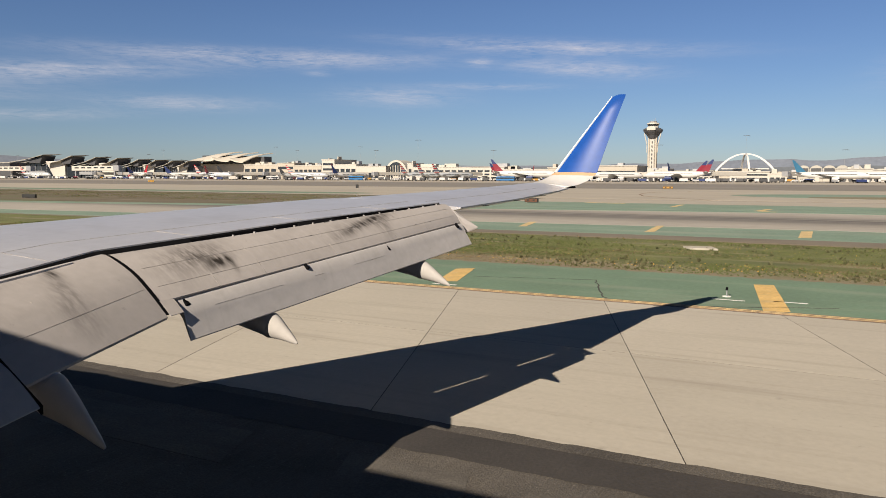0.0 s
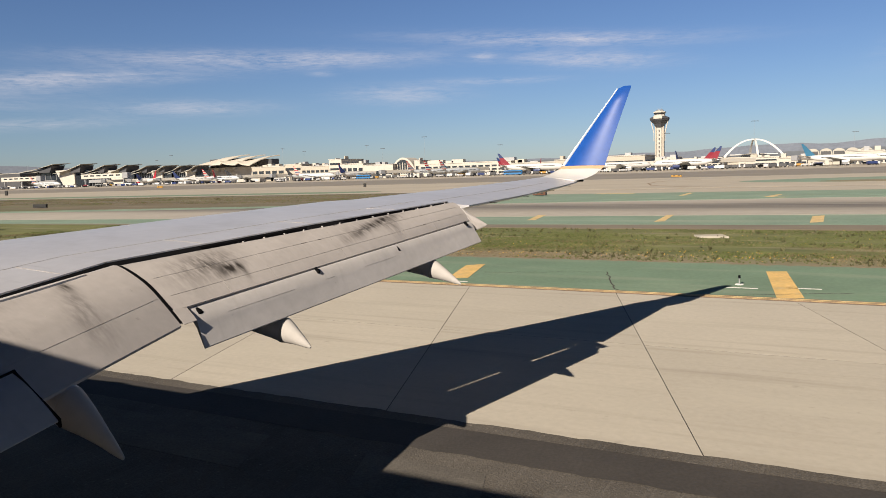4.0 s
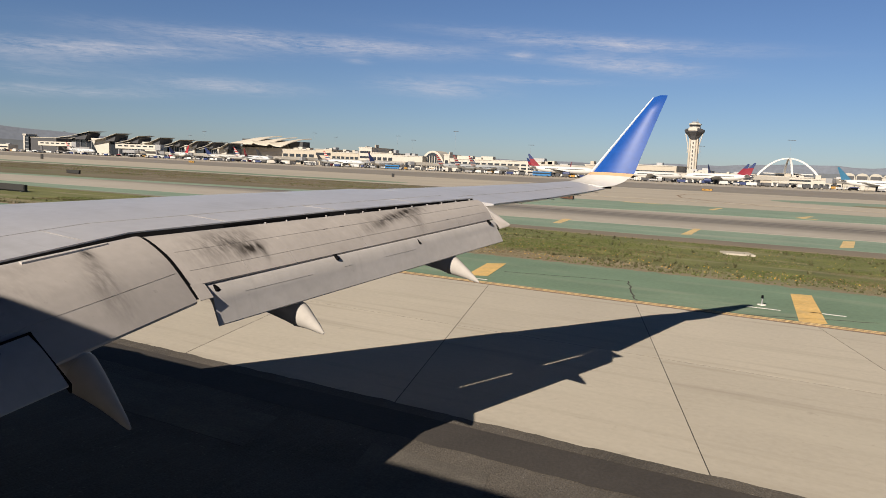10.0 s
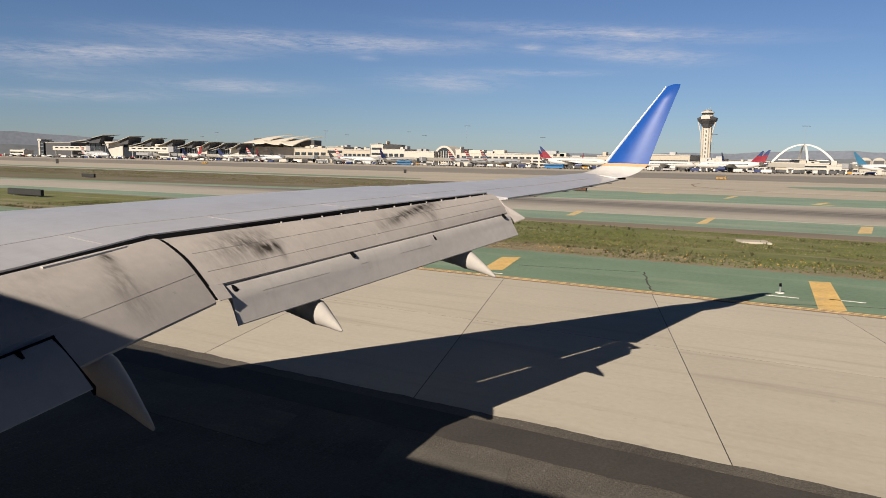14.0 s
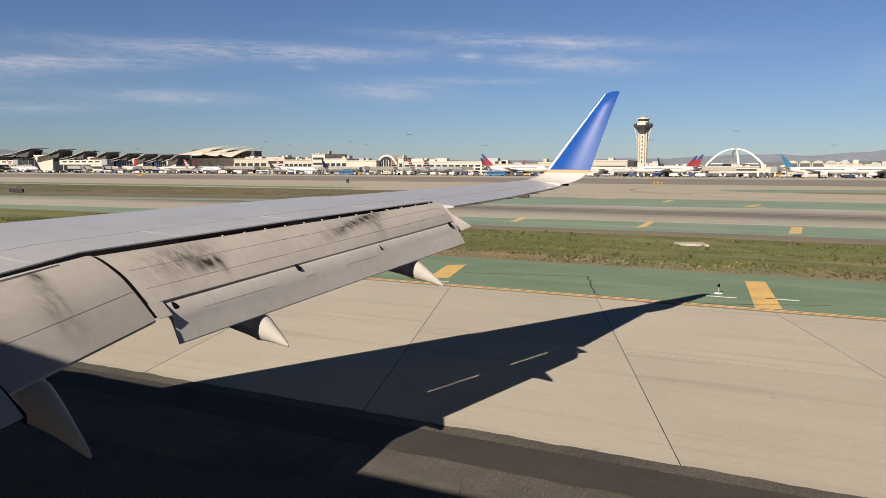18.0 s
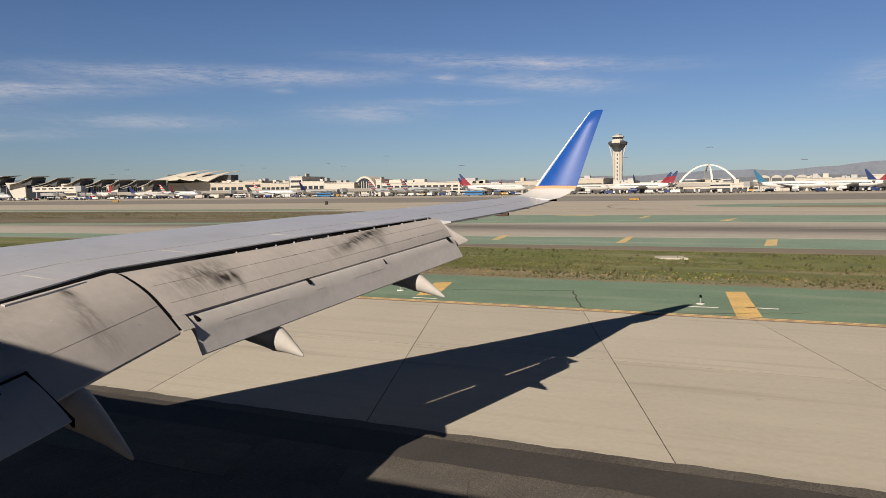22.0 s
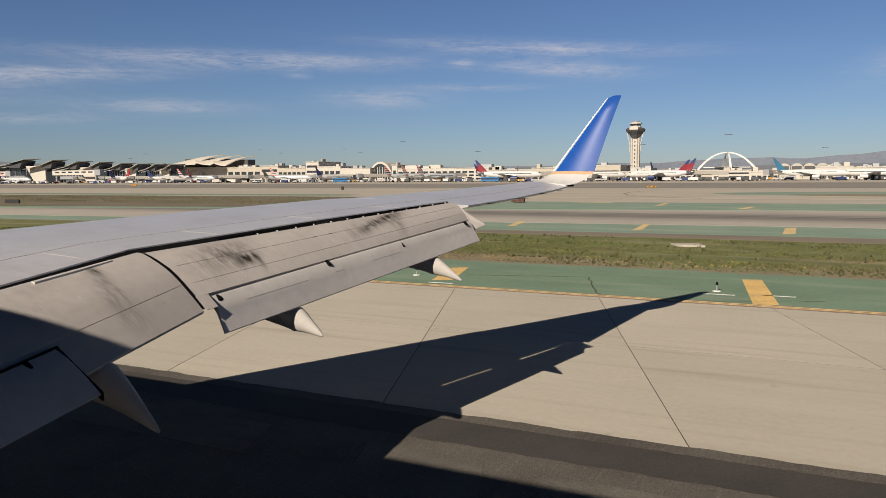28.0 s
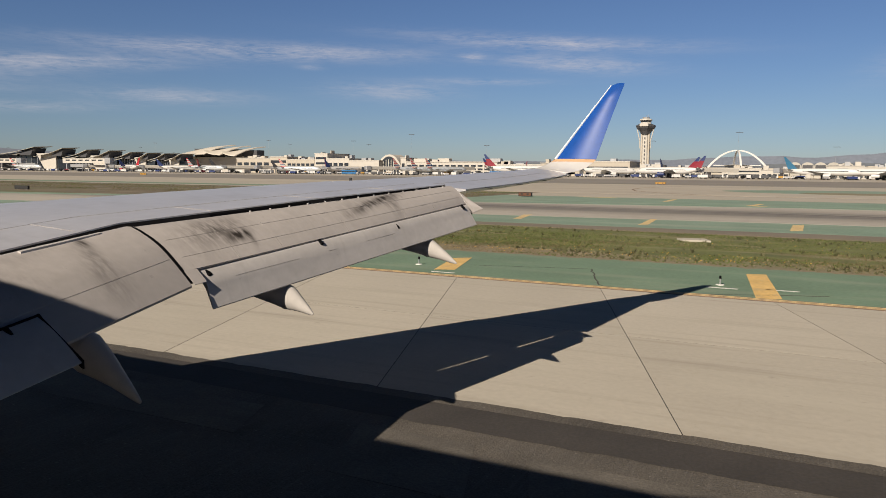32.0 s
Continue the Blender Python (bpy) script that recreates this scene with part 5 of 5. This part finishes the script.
def theme_building():
    x0, x1, y = -165.0, -57.5, 1310
    h = 40.5
    cx, w = (x0 + x1) / 2, (x1 - x0) / 2
    e = empty("arched_restaurant", (cx, y, 0), "white building under two great crossing parabolic arches", "building")

    def arch(ang, name):
        sec = []
        for i in range(33):
            t = -1 + 2 * i / 32
            z = h * (1 - abs(t) ** 2.1)
            r = 0.95 + 0.9 * abs(t)
            c = Vector((w * t * math.cos(ang), w * t * math.sin(ang), z))
            tan = Vector((w * math.cos(ang), w * math.sin(ang), -h * 2.1 * abs(t) ** 1.1 * (1 if t > 0 else -1))).normalized()
            side = Vector((-math.sin(ang), math.cos(ang), 0))
            up = tan.cross(side)
            sec.append([tuple(c + side * r * a + up * r * b) for a, b in ((1, 1), (1, -1), (-1, -1), (-1, 1))])
        part(name, loft(sec), "white", e, "white parabolic arch")
    arch(0.0, "arch")
    arch(-1.35, "arch")
    part("ring_beam", box(0, 0, h * 0.375, w * 1.36, 2.4, 1.7, 0.4), "white", e, "thin white beam tying the arches")
    part("disc", cyl((0, 0, h * 0.20), (0, 0, h * 0.34), w * 0.27, w * 0.36, 32), "slate", e, "dark underside of the round restaurant")
    part("disc_glass", cyl((0, 0, h * 0.34), (0, 0, h * 0.40), w * 0.34, w * 0.34, 32), "glass", e)
    part("disc_roof", cyl((0, 0, h * 0.40), (0, 0, h * 0.43), w * 0.37, w * 0.2, 32), "cream", e)
    part("core", cyl((0, 0, 0), (0, 0, h * 0.20), w * 0.13), "cream", e)


def truck(x, y, kind, rz):
    name, label, l, hgt, col = kind
    e = empty(name, (x, y, 0), label, "vehicle", "apron vehicles", rz=rz)
    part("body", box(-0.1 * l, 0, 0.7, l * 0.8, 2.4, hgt, 0.15), col, e)
    part("cab", box(0.4 * l, 0, 0.6, l * 0.2, 2.3, min(hgt, 2.2), 0.2), "white", e)
    part("windscreen", box(0.485 * l, 0, 1.6, l * 0.03, 2.0, 0.8), "glass", e)
    for sx in (-0.32, 0.32):
        for sy in (-1, 1):
            part("wheel", cyl((sx * l, sy * 1.05, 0.45), (sx * l, sy * 1.25, 0.45), 0.45, seg=10), "tyre", e)


def bus(x, y, material, label):
    e = empty("apron_bus", (x, y, 0), label, "bus", "apron buses")
    part("body", box(0, 0, 0.5, 14, 2.8, 2.9, 0.25), material, e)
    part("window_band", box(0, 0, 1.8, 13.4, 2.84, 1.0), "glass", e)
    part("roof", box(0, 0, 3.4, 13.2, 2.5, 0.2, 0.08), "cream" if material == "white" else material, e)
    for sx in (-4.5, 4.5):
        for sy in (-1.3, 1.3):
            part("wheel", cyl((sx, sy - 0.12, 0.5), (sx, sy + 0.12, 0.5), 0.5, seg=12), "tyre", e)


def mast(x, y, h):
    e = empty("light_mast", (x, y, 0), "tall thin apron light mast with flat lamp head", "mast", "apron light masts")
    part("pole", cyl((0, 0, 0), (0, 0, h), 0.09, 0.05, 6), "steel", e)
    part("lamp_ring", box(0, 0, h - 0.5, 5.0, 1.2, 0.35, 0.1), "slate", e)
    part("lamp", box(3.0, 0, h - 0.7, 0.9, 0.9, 0.4), "slate", e)


def build_far():
    # hills all round the horizon
    def ridge(name, dist, base, amp, seed, a0, a1, label, material="hill"):
        bm = bmesh.new()
        lo, hi, back = [], [], []
        n = 150
        for i in range(n + 1):
            a = radians(a0 + (a1 - a0) * i / n)
            d = dist
            hh = base(a0 + (a1 - a0) * i / n) * (1 + amp * noise.fractal(Vector((i * 0.11, seed, 0)), 0.9, 2.1, 5))
            p = (d * math.sin(a), d * math.cos(a))
            lo.append(bm.verts.new((*p, -5)))
            hi.append(bm.verts.new((p[0] * 1.03, p[1] * 1.03, max(4, hh))))
            back.append(bm.verts.new((p[0] * 1.08, p[1] * 1.08, -5)))
        for i in range(n):
            bm.faces.new((lo[i], lo[i + 1], hi[i + 1], hi[i]))
            bm.faces.new((hi[i], hi[i + 1], back[i + 1], back[i]))
        tagged(link(name, bm, material, None, "", True), label, "hills", "", "structure")
    ridge("backdrop_hills", 4250, lambda a: 62 + 60 * math.exp(-((a + 66) / 11) ** 2) + 56 * math.exp(-((a - 8) / 15) ** 2), 0.28, 3.0, -100, 60, "hills along the horizon, painted blue-grey for haze")
    ridge("backdrop_hills_low", 3900, lambda a: 46, 0.4, 9.0, -100, 60, "low foothills along the horizon, painted grey for haze", "hill_low")
    build_hall()
    build_pier()
    y = 620
    for xa, xb, h, d, wall, rows, bays, lab in BLOCKS:
        block(xa, xb, h, y, d, wall, lab, rows, bays=bays)
    # arched rotunda
    xa, xb, h = -385.28, -356.90, 19.12
    e = empty("arched_rotunda", ((xa + xb) / 2, 628, 0), "white concourse rotunda with a glazed arch", "building")
    w = (xb - xa) / 2
    for nm, s, m, dy in (("arch", 1.0, "cream", 0), ("glazing", 0.8, "glass", -0.4)):
        pts = [(w * s * math.cos(math.pi * i / 16), (h if s == 1 else h * 0.9) * math.sin(math.pi * i / 16)) for i in range(17)]
        part(nm, loft([[(x, dy, z) for x, z in pts], [(x, 20, z) for x, z in pts]]), m, e)
    for i in range(-3, 4):
        part("rib", box(i * w * 0.2, -0.7, 0, 0.7, 0.4, h * 0.75 * math.sqrt(max(0.05, 1 - (i * 0.25) ** 2))), "cream", e)
    # barrel-roofed building
    e = empty("barrel_roof_building", (-16.97, 660, 0), "low building with a row of barrel roofs", "building")
    for i in range(5):
        w = 4.4
        pts = [(w * math.cos(math.pi * k / 10) + w + i * 9.2, 9.5 + 3.2 * math.sin(math.pi * k / 10)) for k in range(11)] + [(i * 9.2, 0), (i * 9.2 + 2 * w, 0)]
        part("barrel_roof", loft([[(x, 0, z) for x, z in pts], [(x, 30, z) for x, z in pts]]), "roof", e)
        part("opening", box(i * 9.2 + w, -0.1, 4, 7.2, 0.5, 6.5), "slate", e)
    tower()
    theme_building()
    # city and service buildings behind the terminals
    rnd = random.Random(11)
    for i in range(60):
        x = rnd.uniform(-1500, 480)
        yy = rnd.uniform(770, 1000)
        if -260 < x < -150 and yy > 900:
            continue
        w, d, hh = rnd.uniform(18, 60), rnd.uniform(15, 35), rnd.uniform(7, 15)
        e = empty("service_building", (x, yy, 0), "plain pale flat-roofed service building", "building", "service buildings")
        part("wall", box(0, d / 2, 0, w, d, hh, 0.15), rnd.choice(("beige", "cream", "roof")), e)
        window_rows(e, -w / 2 + 2, w / 2 - 2, 0, 2, hh - 1, rnd.choice((1, 2)), 0.35)
        part("roof_plant", box(rnd.uniform(-0.3, 0.3) * w, d / 2, hh, w * 0.25, 5, 2.2, 0.1), "steel", e)
    # parked jets
    jet(-661.09, 568, 165, 42, "red", "white", "white jet with a red tail and belly, nose away", under="red")
    jet(-548.21, 565, 8, 40, "red", "silver", "silver jet with a striped red and white tail", tip="bands")
    jet(-842.14, 574, 12, 40, "red", "silver", "silver jet with a striped tail beside the pier", tip="bands")
    jet(-600.59, 579, 40, 38, "navy", "white", "white jet with a dark blue tail")
    jet(-533.48, 585, 60, 38, "slate", "white", "white jet with a dark grey tail")
    jet(-432.42, 568, 15, 38, "red", "silver", "silver jet with a striped tail at its gate", tip="bands")
    jet(-379.69, 562, 70, 36, "navy", "white", "white jet nosed in to its gate")
    jet(-306.40, 562, 62, 38, "red", "silver", "silver jet with a striped tail, nosed in", tip="bands")
    jet(-289.97, 562, 62, 38, "red", "silver", "silver jet with a striped tail, nosed in", tip="bands")
    jet(-275.55, 562, 62, 38, "red", "silver", "silver jet with a striped tail, nosed in", tip="bands")
    jet(-200.84, 534, 14, 46, "crimson", "white", "white jet with a red and navy tail", tip="navy", under="navy")
    jet(-227.56, 585, 30, 40, "crimson", "white", "white jet with a red tail behind another", tip="navy")
    jet(-87.98, 528, 172, 42, "crimson", "white", "white jet with a red and navy tail, nose away", tip="navy", under="navy")
    jet(-96.63, 568, 168, 42, "crimson", "white", "white jet with a red and navy tail behind another", tip="navy")
    jet(-137.19, 551, 25, 40, "crimson", "white", "white jet with a red tail at the gate", tip="navy")
    jet(6.20, 528, -10, 40, "teal", "white", "white jet with a teal and blue tail", under="white")
    jet(39.98, 528, 165, 40, "crimson", "white", "white jet with a red tail", tip="navy")
    jet(67.46, 534, 20, 38, "navy", "white", "white jet with a blue tail")
    jet(-1152.28, 611, 10, 40, "red", "navy", "dark blue jet with a red tail on the apron")
    for i in range(9):
        x = (-655, -560, -455, -395, -285, -215, -95, 60, 135)[i]
        jet(x, 574 + 4 * (i % 3), (75, 110, 60, 95, 70, 120, 80, 100, 65)[i], (36, 38, 34, 40, 36, 34, 38, 36, 38)[i], ("navy", "red", "slate", "crimson", "teal", "crimson", "navy", "crimson", "teal")[i], ("white", "white", "silver", "white", "white", "white", "silver", "white", "white")[i],
            "pale jet nosed in at the concourse gate")
    # buses and service trucks
    bus(-203.01, 500, "busblue", "bright blue apron bus with a window band")
    bus(-440.44, 528, "white", "white apron bus with a dark window band")
    bus(-348.85, 525, "busblue", "blue apron bus by the gates")
    kinds = (("catering_truck", "white box-bodied catering truck on the apron", 7.0, 2.8, "cream"), ("baggage_tug", "low grey baggage tug on the apron", 4.0, 1.2, "steel"), ("fuel_truck", "silver tank-bodied fuel truck on the apron", 9.0, 2.2, "silver"),
             ("service_van", "white panel van parked on the apron", 5.5, 1.9, "white"), ("cargo_loader", "dark blue lifting platform on the apron", 7.0, 1.6, "navy"), ("service_truck", "dark red box-bodied truck on the apron", 5.5, 1.7, "crimson"), ("belt_loader", "yellow sloping conveyor on the apron", 6.0, 1.4, "signyellow"), ("container_dolly", "dark grey container dolly on the apron", 5.5, 1.9, "slate"), ("pushback_tractor", "low black pushback tractor on the apron", 6.5, 1.1, "dark"))
    for i in range(400):
        k = kinds[rnd.choice((0, 1, 1, 1, 1, 1, 2, 3, 7, 7, 7, 7, 7, 7, 7, 4, 4, 1, 6, 0, 3, 1, 1, 7, 7, 4, 5, 3, 8, 8, 8))]
        truck(rnd.uniform(-1060, 190), rnd.uniform(495, 556), k, rnd.choice((0, 180, 20, 200, 90)))
    for i in range(17):
        mast(-1050 + i * 76 + rnd.uniform(-12, 12), rnd.uniform(600, 860), rnd.uniform(28, 40))
    # gate bridges between jets and concourse
    for i in range(22):
        x = -740 + i * 42 + rnd.uniform(-7, 7)
        b = empty("jet_bridge", (x, 576, 0), "pale covered jet bridge on a steel leg", "jet bridge", "jet bridges", rz=rnd.uniform(40, 75))
        part("tunnel", box(18, 0, 4.2, 34, 3, 3, 0.2), "cream", b)
        part("cab", box(0, 0, 3.9, 5, 4.5, 3.6, 0.3), "steel", b)
        part("leg", box(6, 0, 0, 1.0, 2.6, 4.4), "steel", b)


BLOCKS = [
    (-557.28, -512.03, 14.99, 40, "beige", 2, 5, "beige terminal block with large dark openings"),
    (-512.03, -489.20, 16.42, 46, "beige", 2, 0, "beige stepped terminal block with window bands"),
    (-489.20, -454.30, 13.71, 36, "beige", 2, 6, "beige terminal wing with square openings"),
    (-454.01, -438.41, 19.64, 40, "cream", 3, 0, "tall cream service block on the terminal roof line"),
    (-438.41, -412.20, 14.66, 34, "cream", 2, 4, "cream low terminal wing with windows"),
    (-412.20, -377.76, 12.69, 30, "cream", 1, 5, "cream concourse with wide windows"),
    (-353.59, -347.61, 15.26, 22, "cream", 1, 0, "slim cream stair block beside the concourse"),
    (-347.36, -253.54, 11.53, 40, "cream", 3, 14, "long white parking building with rows of openings"),
    (-253.54, -212.65, 9.30, 30, "cream", 2, 7, "cream terminal wing behind parked jets"),
    (-212.65, -187.74, 10.70, 30, "beige", 2, 4, "plain beige terminal block with dark windows"),
    (-185.30, -135.28, 12.14, 40, "beige", 1, 0, "broad plain beige terminal block"),
    (-135.28, -108.94, 6.72, 26, "cream", 1, 6, "low cream concourse below the tower"),
    (-108.94, -74.33, 5.91, 26, "cream", 1, 8, "low cream concourse wing with windows"),
    (-63.50, -34.85, 7.09, 26, "cream", 2, 0, "plain cream block before the arches"),
    (-34.85, -15.57, 5.85, 24, "cream", 1, 5, "low cream concourse with dark windows"),
    (9.36, 33.83, 9.13, 30, "cream", 2, 6, "cream terminal wing with dark windows"),
    (33.83, 59.74, 8.38, 30, "cream", 1, 6, "low cream concourse wing with windows"),
    (59.74, 84.39, 10.73, 30, "cream", 2, 7, "cream terminal wing with dark windows"),
    (84.39, 130.27, 9.84, 30, "cream", 2, 9, "long cream concourse with dark windows"),
]
build_markings()
build_edges()
build_patches()
build_field_things()
build_far()
build_weeds()
build_slabs()
